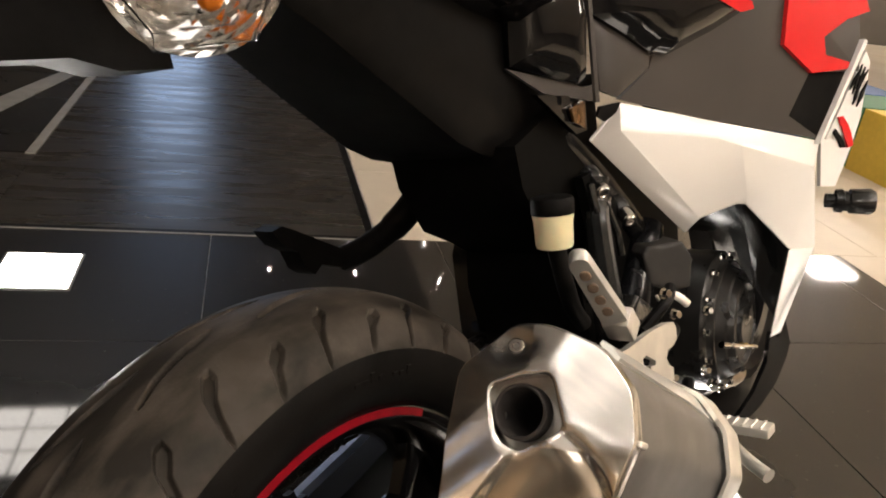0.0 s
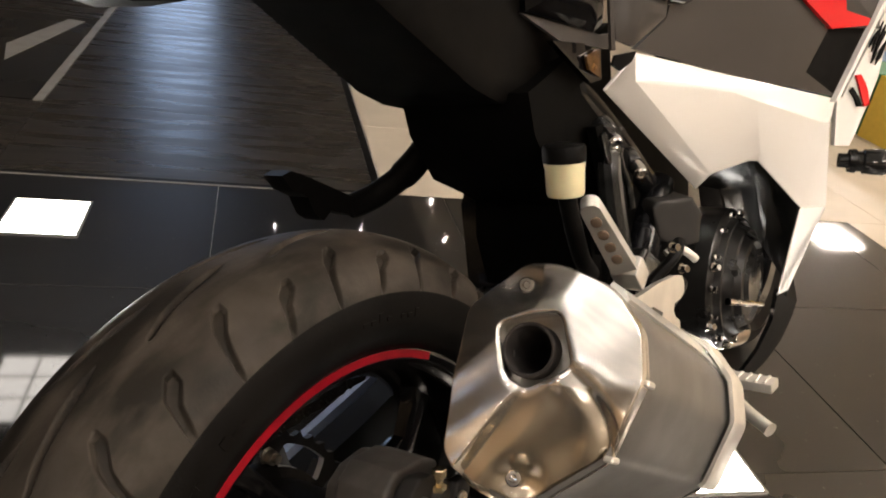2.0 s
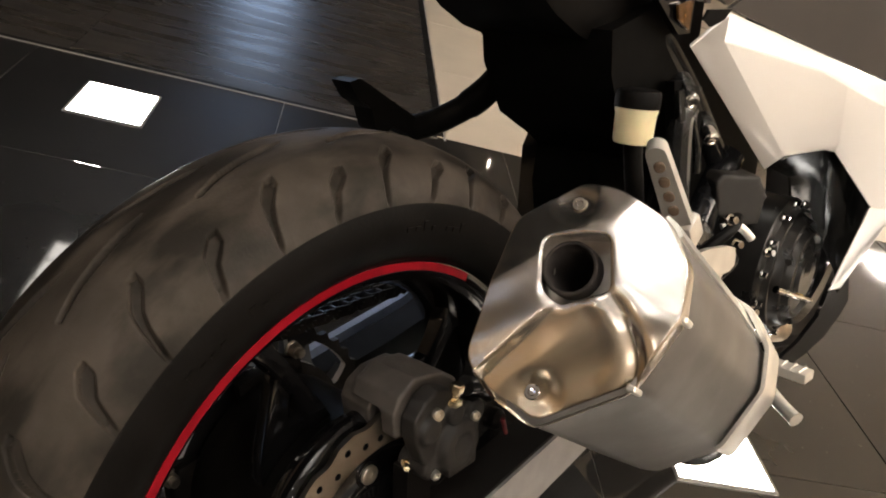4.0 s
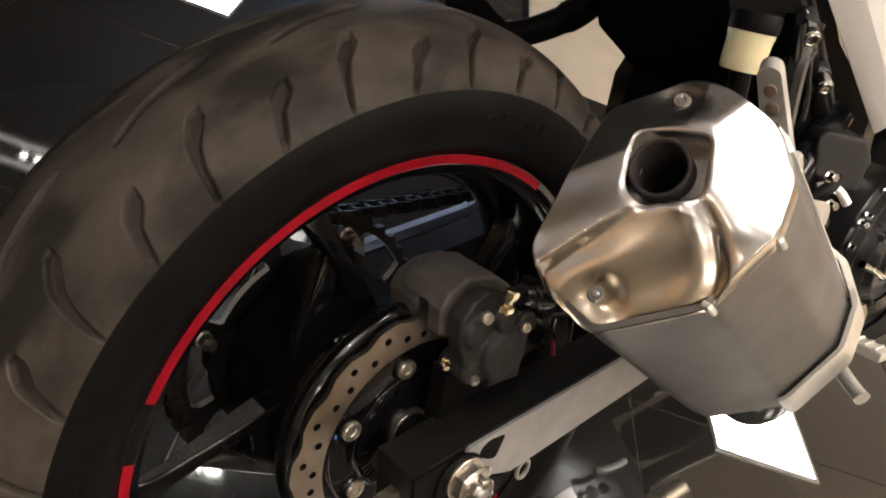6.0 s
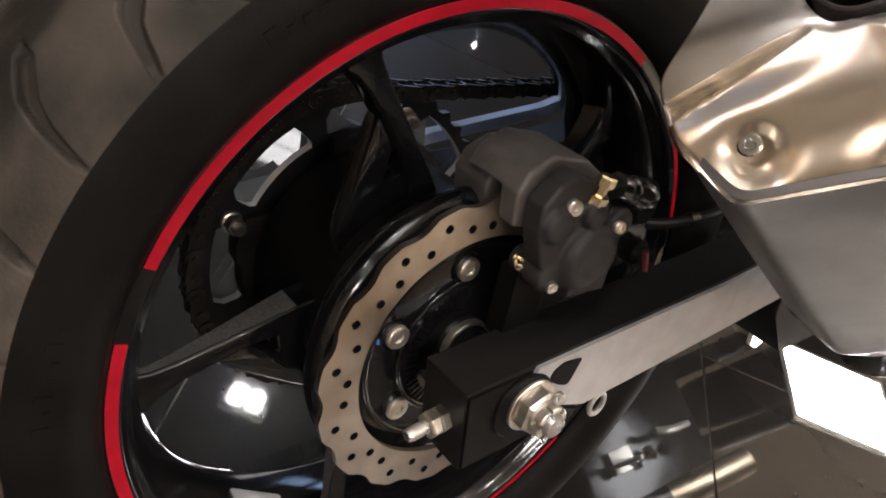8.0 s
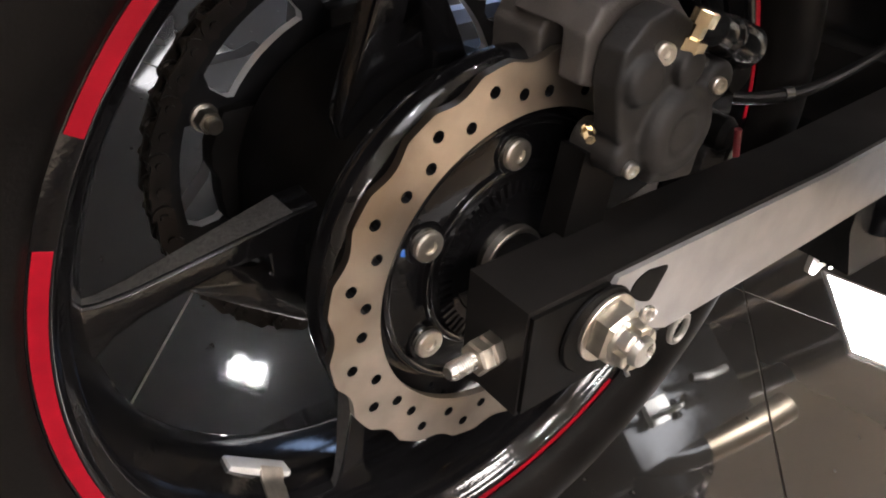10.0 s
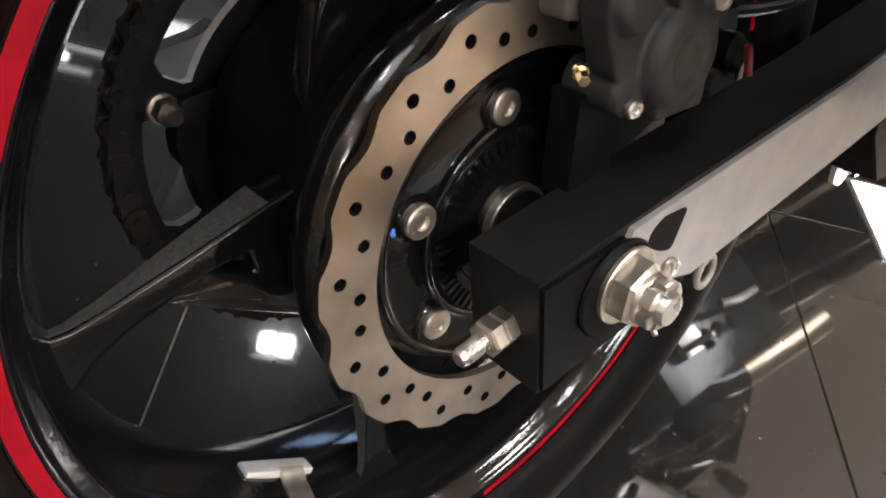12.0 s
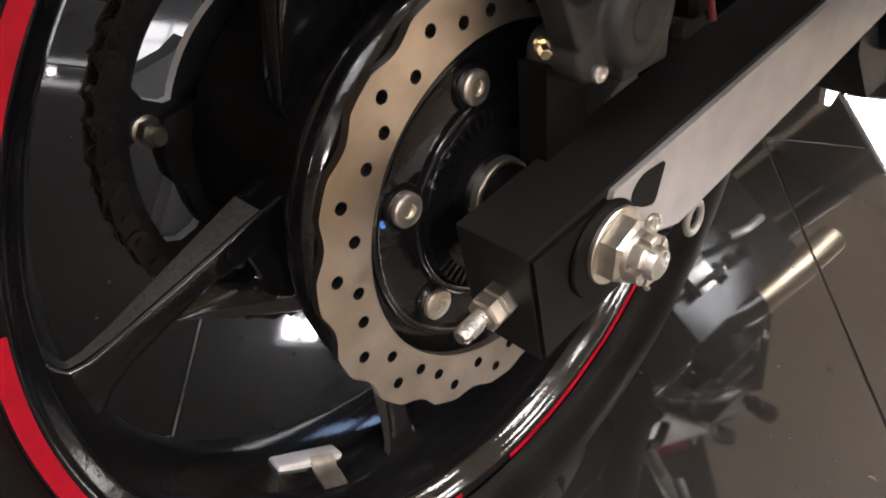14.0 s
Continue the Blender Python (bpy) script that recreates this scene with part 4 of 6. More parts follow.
prism(bm, [(-0.006, 0.108), (-0.007, 0.124), (0.004, 0.137), (0.018, 0.1425), (0.034, 0.1370), (0.050, 0.122), (0.066, 0.112), (0.074, 0.092), (0.070, 0.070), (0.052, 0.060), (0.026, 0.064), (0.004, 0.084)], -0.0615, -0.0460)
lathe(bm, [(-0.060, 0.0), (-0.060, 0.0235), (-0.042, 0.0235), (-0.0375, 0.020), (-0.0365, 0.013), (-0.0385, 0.010), (-0.0385, 0.0)], 32, cy=0.042, cz=0.086)
lathe(bm, [(-0.060, 0.0), (-0.060, 0.0120), (-0.043, 0.0120), (-0.040, 0.009), (-0.040, 0.0)], 20, cy=0.008, cz=0.112)
lathe(bm, [(-0.060, 0.0), (-0.060, 0.0105), (-0.0405, 0.0105), (-0.038, 0.008), (-0.038, 0.0)], 20, cy=0.060, cz=0.109)
lathe(bm, [(-0.075, 0.0), (-0.075, 0.0110), (-0.048, 0.0110), (-0.045, 0.009), (-0.045, 0.0)], 20, cy=0.016, cz=0.074)
lathe(bm, [(-0.060, 0.0), (-0.060, 0.0095), (-0.041, 0.0095), (-0.039, 0.007), (-0.039, 0.0)], 20, cy=0.036, cz=0.117)
box(bm, (-0.058, 0.030, 0.060), (-0.040, 0.064, 0.080))
bmesh.ops.remove_doubles(bm, verts=bm.verts, dist=1e-6)
cast("caliper_half", bm, DULL, caliper, "dull dark outer caliper half", 0.0012, 12)
for p, r in (((-0.0445, 0.0155, 0.1238), 0.0050), ((-0.0385, 0.0551, 0.1088), 0.0042)):
    socket_screw("caliper_screw", p, (1, -0.3, 0.1), r, STEEL, caliper, "small bright caliper screw", 0.004)
hex_bolt("pad_pin", (-0.056, -0.0060, 0.0860), (0.8, -0.6, -0.2), 0.0026, GOLD, caliper, "small brass-coloured pad pin", 0.008)
socket_screw("pad_plug", (-0.0455, 0.0165, 0.0690), (1, -0.2, -0.1), 0.0042, ZINC, caliper, "polished pad pin plug", 0.004)
bm = turned([(-0.010, 0.0), (-0.010, 0.0065), (0.0, 0.0065), (0.001, 0.0034), (0.0062, 0.0034), (0.0066, 0.0058), (0.0126, 0.0058), (0.0134, 0.0046), (0.0134, 0.0)], (-0.0445, 0.0360, 0.1290), (0.12, 0.12, 0.97), 6, (1, 0, 0))
part("bleed_nipple", bm, GOLD, caliper, "brass bleed nipple", smooth=20)
bm = turned([(-0.006, 0.0), (-0.006, 0.0085), (0.002, 0.0092), (0.004, 0.0085), (0.006, 0.0100), (0.009, 0.0100), (0.011, 0.0088), (0.014, 0.0105), (0.026, 0.0110), (0.030, 0.0085), (0.031, 0.0)], (-0.048, 0.060, 0.1300), (0.05, 0.94, -0.28), 24, (1, 0, 0))
part("rubber_boot", bm, ENGINE, caliper, "ribbed black rubber boot")
bm = bmesh.new()
prism(bm, [(0.030, 0.055), (0.055, 0.070), (0.085, 0.098), (0.100, 0.123), (0.118, 0.116), (0.128, 0.078), (0.118, 0.058), (0.085, 0.050), (0.06, 0.038), (0.035, 0.030)], -0.084, -0.066)
bevel(bm, 0.004, 2)
part("caliper_bracket", bm, ENGINE, caliper, "black caliper carrier")
bm = turned([(-0.016, 0.0), (-0.016, 0.012), (0.006, 0.012), (0.010, 0.009), (0.010, 0.0)], (-0.066, 0.107, 0.103), (1, 0, 0), 24)
part("slide_pin_boot", bm, BLACK, caliper)
bm = turned([(-0.012, 0.0), (-0.012, 0.010), (0.004, 0.010), (0.008, 0.007), (0.008, 0.0)], (-0.063, 0.118, 0.068), (1, 0.1, 0), 24)
part("slide_pin_boot", bm, BLACK, caliper)
bm = turned([(0.0, 0.0), (0.0, 0.0022), (0.016, 0.0020), (0.016, 0.0)], (-0.049, 0.1110, 0.0760), (0.1, 0.25, -0.9), 10)
part("pin_cap", bm, DRED, caliper, "small red rubber plug")
bm = bmesh.new()
tube(bm, curve_points([(-0.070, 0.125, 0.085), (-0.066, 0.16, 0.083), (-0.066, 0.22, 0.085), (-0.075, 0.32, 0.10), (-0.09, 0.42, 0.12)]), 0.0038, 10)
part("brake_hose", bm, BLACK, caliper)
bm = turned([(0.0, 0.0), (0.0, 0.0048), (0.010, 0.0048), (0.010, 0.0)], (-0.066, 0.178, 0.0834), (0, 1, 0.02), 14, (1, 0, 0))
part("hose_ferrule", bm, ENGINE, caliper, "pale metal hose ferrule")
bm = bmesh.new()
box(bm, (-0.076, 0.002, 0.022), (-0.060, 0.030, 0.072))
bevel(bm, 0.004, 2)
part("bracket_arm", bm, BLACK, caliper)

# -- silencer: slanted end cap, grey body, pale heat shield
CN = Vector((0.1786, -0.8445, 0.5049)).normalized()
CE2 = (Vector((0, 0, 1)) - CN * CN.z).normalized()
CE1 = CE2.cross(CN)
CO = Vector((0.067, -0.010, 0.262))
CAX = Vector((0.004, 0.829, -0.559)).normalized()
CAPLINE = [(-0.003, 0.0725), (-0.040, 0.043), (-0.0445, -0.050), (-0.030, -0.066), (0.004, -0.0785), (0.0555, -0.041), (0.0735, 0.004), (0.0705, 0.034), (0.053, 0.058), (0.020, 0.0715)]


def cap_point(a, b, h=0.0, along=0.0, grow=1.0):
    return CO + CE1 * (a * grow) + CE2 * (b * grow) + CN * h + CAX * along


LINE = round_line(CAPLINE, 0.0065)


def loft(bm, rings, close=False):
    vs = [[bm.verts.new(p) for p in ring] for ring in rings]
    for p, q in zip(vs, vs[1:]):
        for i in range(len(p)):
            j = (i + 1) % len(p)
            bm.faces.new((p[i], p[j], q[j], q[i]))
    if close:
        bm.faces.new(vs[0][::-1])
        bm.faces.new(vs[-1])
    return vs


bm = bmesh.new()
loft(bm, [[cap_point(a, b, 0, s, g) for a, b in LINE] for s, g in ((0.004, 0.93), (0.0055, 0.975), (0.007, 0.984), (0.05, 0.989), (0.13, 1.0), (0.20, 1.0), (0.23, 0.97), (0.30, 0.72), (0.33, 0.5))])
can = part("silencer", bm, CAN, bike, "matt grey exhaust silencer body")


def end_cap():
    """Pressed cap: a fine height field over the outline, with folded facets, a pocket for the pipe and two screw dimples."""
    def height(a, b):
        left = 0.0125 + 0.05 * a + 0.01 * b
        top = -0.26 * (a + 0.0395) + 0.966 * (b - 0.0303)               # past the fold over the pipe
        right = 0.964 * (a - 0.0240) + 0.27 * (b - 0.0474)              # past the fold beside the pipe
        under = -0.172 * (a - 0.0355) - 0.985 * (b - 0.0125)            # below the pipe
        low = 0.817 * (a + 0.0388) - 0.576 * (b + 0.0581)               # past the crease to the lower left
        planes = [left, left - 0.25 * top + 0.15 * min(0.0, a - 0.010), left - 0.27 * right, left - 0.23 * right - 0.20 * under]
        k = 2200.0
        h = -math.log(sum(math.exp(-k * p) for p in planes)) / k
        soft = max(0.0, min(1.0, under / 0.006 + 0.4))
        soft = soft * soft * (3 - 2 * soft)
        step = max(0.0, min(1.0, low / 0.0055))
        step = step * step * (3 - 2 * step)
        s_line = 0.0333 + 0.0235 * math.sin(max(0.0, min(1.0, (0.0086 - b) / 0.044)) * math.pi * 0.56)
        fold = a - s_line
        inner = max(0.0, min(1.0, -fold / 0.009 + 0.5))
        inner = inner * inner * (3 - 2 * inner)
        bowl = -0.0008 + 0.05 * low + 0.26 * max(0.0, -0.002 - b) - 0.9 * max(0.0, -0.002 - b) ** 2
        h -= step * soft * inner * bowl
        if under > 0:
            f = min(1.0, under / 0.012)
            h -= f * 0.0020 * math.exp(-(fold / 0.0065) ** 2)
            h += f * 0.0012 * math.exp(-((fold + 0.0140) / 0.0075) ** 2)
        # the pressing is slightly wavy, more so below the pipe
        h += 0.00016 * math.sin(a * 150 + 1.0) * math.sin(b * 130)
        if under > 0:
            h += 0.00042 * f * math.sin((0.75 * a - b) * 185 + 0.6)
        # recesses round the two screws
        q = math.hypot((a + 0.0005) * 0.8, (b - 0.0570) * 1.15)
        h -= 0.0026 / (1 + math.exp((q - 0.0095) * 420))
        q = math.hypot((a - 0.0015) * 0.85, (b + 0.0575) * 1.1)
        h -= 0.0028 / (1 + math.exp((q - 0.0100) * 420))
        return h

    bm = bmesh.new()
    pocket = round_line([(-0.0155, 0.0320), (0.0040, 0.0385), (0.0240, 0.0405), (0.0325, 0.0090), (0.0050, -0.0065), (-0.0085, 0.0010)], 0.006, 5)
    n = len(LINE)

    def around(line, ang):
        """Where a ray from the pocket's middle leaves an outline."""
        c = Vector((0.008, 0.017))
        d = Vector((math.cos(ang), math.sin(ang)))
        best = 0.0
        for i in range(len(line)):
            p, q = Vector(line[i]) - c, Vector(line[(i + 1) % len(line)]) - c
            e = q - p
            den = d.x * e.y - d.y * e.x
            if abs(den) > 1e-12:
                t = (p.x * e.y - p.y * e.x) / den
                s = (p.x * d.y - p.y * d.x) / den
                if t > 0 and -1e-6 <= s <= 1 + 1e-6:
                    best = max(best, t)
        return c + d * best

    N, M = 460, 96
    grid = []
    for k in range(N):
        ang = 2 * math.pi * k / N
        p, q = around(pocket, ang), around(LINE, ang)
        ring = []
        inner = p + (q - p) * 0.0
        for h, s in ((-0.017, 0.0), (-0.006, 0.0)):
            ring.append(bm.verts.new(cap_point(inner.x, inner.y, h)))
        for j in range(M + 1):
            t = j / M
            w = p + (q - p) * t
            lip = 0.0012 * (1 - min(1.0, t / 0.09)) ** 2
            edge = 0.0032 * max(0.0, (t - 0.94) / 0.06) ** 2.2
            hh = height(w.x, w.y) * min(1.0, (1 - t) / 0.06 + 0.42) - lip - edge
            ring.append(bm.verts.new(cap_point(w.x, w.y, hh)))
        ring.append(bm.verts.new(cap_point(q.x, q.y, -0.0045)))
        ring.append(bm.verts.new(cap_point(q.x, q.y, -0.0045) + CAX * 0.0030))
        ring.append(bm.verts.new(cap_point(q.x, q.y, -0.0045, 0.0035, 0.975)))
        grid.append(ring)
    for k in range(N):
        p, q = grid[k], grid[(k + 1) % N]
        for i in range(len(p) - 1):
            bm.faces.new((p[i], q[i], q[i + 1], p[i + 1]))
    cap = part("end_cap", bm, CAP, can, "brushed grey metal end cap, gold reflection in its lower colour", smooth=40)
    bm = bmesh.new()
    rings = []
    for depth in (0.0, 0.003):
        outer, inner = [], []
        for a, b in pocket:
            d = Vector((a - 0.0050, b - 0.0175)).normalized() * 0.0156
            outer.append(bm.verts.new(cap_point(a, b, -0.0035 + 0.10 * (a - 0.0045) - 0.10 * (b - 0.0185) - depth)))
            inner.append(bm.verts.new(cap_point(0.0050 + d.x, 0.0175 + d.y, -0.0035 + 0.10 * d.x - 0.10 * d.y - depth)))
        rings.append((outer, inner))
    (o0, i0), (o1, i1) = rings
    n = len(pocket)
    for k in range(n):
        q = (k + 1) % n
        for ring in ((o0[k], o0[q], i0[q], i0[k]), (o1[k], i1[k], i1[q], o1[q]), (o0[k], o1[k], o1[q], o0[q]), (i0[k], i0[q], i1[q], i1[k])):
            bm.faces.new(ring)
    bmesh.ops.recalc_face_normals(bm, faces=bm.faces)
    part("pocket_floor", bm, POCKETM, can, "dark pocket behind the pipe")
    return cap


end_cap()
pd = (CN * 0.75 - CAX * 0.45).normalized()
pc = cap_point(0.0050, 0.0175, 0.0035)
bm = turned([(-0.128, 0.0142), (0.004, 0.0142), (0.0055, 0.0147), (0.0060, 0.0157), (0.0055, 0.0167), (0.004, 0.0170), (-0.02, 0.0170)], pc, pd, 48)
part("tail_pipe", bm, SOOT, can, "sooty dark tail pipe")
bm = turned([(-0.13, 0.0), (-0.13, 0.0144), (-0.126, 0.0144), (-0.126, 0.0)], pc, pd, 32)
part("pipe_baffle", bm, SOOT, can)
for a, b in ((-0.0005, 0.0570), (0.0015, -0.0575)):
    p = cap_point(a, b, 0.0040)
    socket_screw("cap_screw", p, CN, 0.0048, CHROME, can, "bright socket screw", 0.0036)
for a, b in ((0.0735, 0.004), (0.0555, -0.041)):
    p = cap_point(a * 0.99, b * 0.99, -0.006)
    bm = bmesh.new()
    box(bm, (-0.006, -0.003, -0.002), (0.006, 0.003, 0.002), axis_matrix(p, CAX))
    bevel(bm, 0.001, 1)
    part("cap_rivet", bm, ALLOY, can, "small bright rivet")
# heat shield that wraps the front of the body
bm = bmesh.new()
SH = round_line([(a * 1.04, b * 1.04) for a, b in CAPLINE], 0.004)
SH = [q for q in SH if q[0] > 0.022 and q[1] > -0.067]
SH.sort(key=lambda q: math.atan2(q[1], q[0]))
SECTION = ((0.188, 1.0), (0.186, 1.045), (0.192, 1.058), (0.222, 1.052), (0.228, 1.0), (0.215, 0.98))
rows = [[bm.verts.new(cap_point(a * g, b * g, 0, s)) for s, g in SECTION] for a, b in SH]
for p, q in zip(rows, rows[1:]):
    for i in range(len(SECTION)):
        k = (i + 1) % len(SECTION)
        bm.faces.new((p[i], p[k], q[k], q[i]))
bm.faces.new(rows[0][::-1])
bm.faces.new(rows[-1])
bmesh.ops.recalc_face_normals(bm, faces=bm.faces)
part("heat_shield", bm, BAND, can, "pale satin clamp band round the silencer")
# pale strip along the upper edge of the body, from the cap to the band
bm = bmesh.new()
rows = []
for s, wide in ((0.014, 0.24), (0.05, 0.30), (0.10, 0.36), (0.15, 0.42), (0.172, 0.55), (0.194, 0.80)):
    p, q = Vector((0.0500, 0.0598)), Vector((0.0705, 0.0340))
    lip, e = p.lerp(q, wide), Vector((0.044, 0.0640))
    rows.append([bm.verts.new(cap_point(w.x * g, w.y * g, 0, s)) for w, g in ((e, 0.99), (e, 1.030), (p, 1.036), (lip, 1.030), (lip, 0.985))])
for p, q in zip(rows, rows[1:]):
    for i in range(5):
        bm.faces.new((p[i], p[(i + 1) % 5], q[(i + 1) % 5], q[i]))
bm.faces.new(rows[0][::-1])
bm.faces.new(rows[-1])
part("shield_strip", bm, BAND, can, "pale strip along the silencer's upper edge", smooth=25)
bm = bmesh.new()
tube(bm, curve_points([cap_point(0.005, 0, 0, 0.30), cap_point(-0.02, -0.02, 0, 0.38), (-0.03, 0.42, 0.02), (-0.08, 0.52, 0.0), (-0.14, 0.62, 0.0)]), [0.036] * 8 + [0.026] * 25, 20)
part("exhaust_pipe", bm, ENGINE, can, "dark exhaust link pipe")
# near end of the header pipe, coloured dark so it doesn't gleam
bm = bmesh.new()
tube(bm, curve_points([(-0.10, 0.60, -0.02), (-0.075, 0.65, -0.02), (-0.058, 0.705, -0.028), (-0.052, 0.740, -0.038)]), 0.0262, 20)
part("link_pipe", bm, ENGINE, can, "near end of the header pipe, coloured dark to hide its gleam")
bm = bmesh.new()
tube(bm, curve_points([(-0.0525, 0.735, -0.0365), (-0.051, 0.78, -0.050), (-0.050, 0.83, -0.068), (-0.051, 0.875, -0.084), (-0.053, 0.91, -0.096)]), 0.025, 20)
part("header_pipe", bm, GILT, can, "golden-tinted steel header pipe")
# mounting lug
bm = bmesh.new()
plate(bm, [(0.030, y, z) for y, z in ((0.240, 0.214), (0.262, 0.210), (0.322, 0.2045), (0.372, 0.196), (0.390, 0.190), (0.397, 0.181), (0.398, 0.169), (0.386, 0.165), (0.368, 0.1665), (0.363, 0.160), (0.370, 0.150), (0.382, 0.142), (0.384, 0.126), (0.352, 0.138), (0.312, 0.164), (0.318, 0.169), (0.330, 0.166), (0.332, 0.170), (0.306, 0.186), (0.297, 0.185), (0.300, 0.176), (0.240, 0.190))], 0.008, (0.9, -0.3, 0.2))
bevel(bm, 0.0014, 2)
part("exhaust_bracket", bm, ALLOY, bike, "pale alloy exhaust bracket")


# -- footrests and their carriers
def pillion_peg(side):
    """A folded alloy footrest with rubber pads on its carrier."""
    s = 1 if side > 0 else -1

    def mx(x):
        return x if s > 0 else 2 * XC - x
    bm = bmesh.new()
    top, low = Vector((0.030, 0.176, 0.324)), Vector((0.036, 0.224, 0.259))
    d = (low - top).normalized()
    w = Vector((0.93, 0.30, 0.2)).normalized()
    w = (w - d * w.dot(d)).normalized()
    nrm = d.cross(w)
    line = []
    for k in range(9):
        a = math.pi * (1 - k / 8)
        line.append(top + w * 0.0080 * math.cos(a) - d * 0.0080 * math.sin(a))
    line += [low + w * 0.0105, low - w * 0.0105]
    if s < 0:
        line = [Vector((2 * XC - p.x, p.y, p.z)) for p in line]
        nrm = Vector((-nrm.x, nrm.y, nrm.z))
    plate(bm, line, 0.012, -nrm)
    bevel(bm, 0.003, 2)
    peg = part("pillion_footrest", bm, ALLOY if s > 0 else BLACK, bike, "folded alloy passenger footrest" if s > 0 else "folded black passenger footrest")
    for k in range(4):
        c = top + d * (0.012 + 0.0165 * k) + nrm * 0.0115 if s > 0 else None
        if c is None:
            continue
        bm = bmesh.new()
        m = Matrix.Translation(c + nrm * 0.0005) @ Matrix((w, d, nrm)).transposed().to_4x4()
        oval = [Vector((0.0046 * math.cos(q * math.pi / 8), 0.0056 * math.sin(q * math.pi / 8) * (1 + 0.12 * abs(math.cos(q * math.pi / 8))), 0.0)) for q in range(16)]
        rings = [[m @ (p * g + Vector((0, 0, h))) for p in oval] for g, h in ((1.0, -0.002), (1.0, 0.0005), (0.92, 0.0016), (0.6, 0.0021), (0.01, 0.0022))]
        loft(bm, rings)
        part("footrest_pad", bm, WORN, peg, "worn brown rubber pad")
    bm = bmesh.new()
    m = Matrix.Translation(Vector((mx(0.036), 0.236, 0.245))) @ Matrix.Rotation(radians(-52), 4, "X")
    box(bm, (-0.013, -0.014, -0.011), (0.013, 0.014, 0.011), m)
    bevel(bm, 0.004, 2)
    part("footrest_hinge", bm, ALLOY if s > 0 else BLACK, peg)
    bm = bmesh.new()
    tube(bm, curve_points([(mx(0.030), 0.250, 0.235), (mx(0.0), 0.30, 0.235), (mx(-0.045), 0.385, 0.300), (mx(-0.048), 0.40, 0.345)]), 0.013 if s > 0 else 0.018, 10)
    part("footrest_carrier", bm, ENGINE, peg, "black cast carrier arm")
    return peg


pillion_peg(1)
bm = bmesh.new()
prism(bm, [(0.2022, 0.3273), (0.2170, 0.3300), (0.2317, 0.3230), (0.2800, 0.2950), (0.3265, 0.2680), (0.3140, 0.2520), (0.2700, 0.2700), (0.2560, 0.2620), (0.2440, 0.2720), (0.2360, 0.2950), (0.2150, 0.3080)], -0.376, -0.345)
bevel(bm, 0.003, 2)
peg = part("pillion_footrest", bm, BLACK, bike, "folded black passenger footrest")
bm = bmesh.new()
tube(bm, curve_points([(-0.358, 0.318, 0.262), (-0.320, 0.330, 0.278), (-0.285, 0.352, 0.305), (-0.255, 0.366, 0.345), (-0.25, 0.375, 0.39)]), [0.0155] * 14 + [0.0175] * 8 + [0.0200] * 11, 12)
part("footrest_carrier", bm, BLACK, peg, "black carrier arm")
bm = bmesh.new()
m = axis_matrix((-0.356, 0.2545, 0.2790), (0.25, -0.45, 0.85))
box(bm, (-0.011, -0.0035, -0.0050), (0.010, 0.0035, 0.0050), m)
box(bm, (-0.014, -0.0050, -0.0060), (-0.009, 0.0050, 0.0060), m)
bevel(bm, 0.0015, 2)
part("hinge_pin", bm, STEEL, peg, "bright hinge clip")

# carrier forging with two chrome socket bolts
bm = bmesh.new()
plate(bm, [(-0.052, 0.372, 0.350), (-0.050, 0.398, 0.350), (-0.052, 0.440, 0.318), (-0.053, 0.478, 0.290), (-0.054, 0.470, 0.262), (-0.052, 0.435, 0.262), (-0.046, 0.395, 0.215), (-0.044, 0.360, 0.215), (-0.048, 0.384, 0.286), (-0.050, 0.377, 0.320)], 0.012, (0.95, -0.25, 0.1))
bevel(bm, 0.004, 2)
carrier = part("footrest_plate", bm, DEEP, bike, "black cast footrest plate")
for path in ([(-0.045, 0.3736, 0.3425), (-0.043, 0.3786, 0.3188), (-0.041, 0.3872, 0.2857), (-0.040, 0.392, 0.250)], [(-0.045, 0.418, 0.318), (-0.043, 0.4109, 0.3064), (-0.040, 0.4247, 0.2765), (-0.038, 0.428, 0.250)]):
    bm = bmesh.new()
    tube(bm, curve_points(path), 0.0042, 10)
    part("forged_rib", bm, ENGINE, carrier, "glossy rounded rib of the forging")
for p in ((-0.036, 0.3874, 0.3286), (-0.036, 0.4568, 0.2813)):
    d = Vector((0.70, -0.50, -0.50)).normalized()
    bm = turned([(-0.036, 0.0), (-0.036, 0.0125), (-0.020, 0.0115), (-0.0175, 0.0098), (-0.0175, 0.0)], p, d, 28)
    part("bolt_boss", bm, ENGINE, carrier, "glossy black boss round a bolt")
    bm = turned([(-0.018, 0.0), (-0.018, 0.0086), (-0.0038, 0.0086), (-0.0032, 0.0078), (-0.0014, 0.0076), (0.0, 0.0067), (0.0, 0.0048), (-0.0006, 0.0042), (-0.0050, 0.0040), (-0.0055, 0.0)], p, d, 32)
    part("chrome_bolt", bm, BOLTM, carrier, "smoked chrome socket bolt")

# brake fluid reservoir
bm = turned([(-0.0295, 0.0), (-0.0295, 0.0168), (-0.0265, 0.0180), (-0.004, 0.0186), (0.0, 0.0196), (0.003, 0.0196), (0.003, 0.0)], (-0.038, 0.270, 0.3325), (0.0, 0.05, 1.0), 36, (1, 0, 0))
res = part("fluid_reservoir", bm, RESV, bike, "cream plastic brake fluid reservoir")
bm = bmesh.new()
rings = []
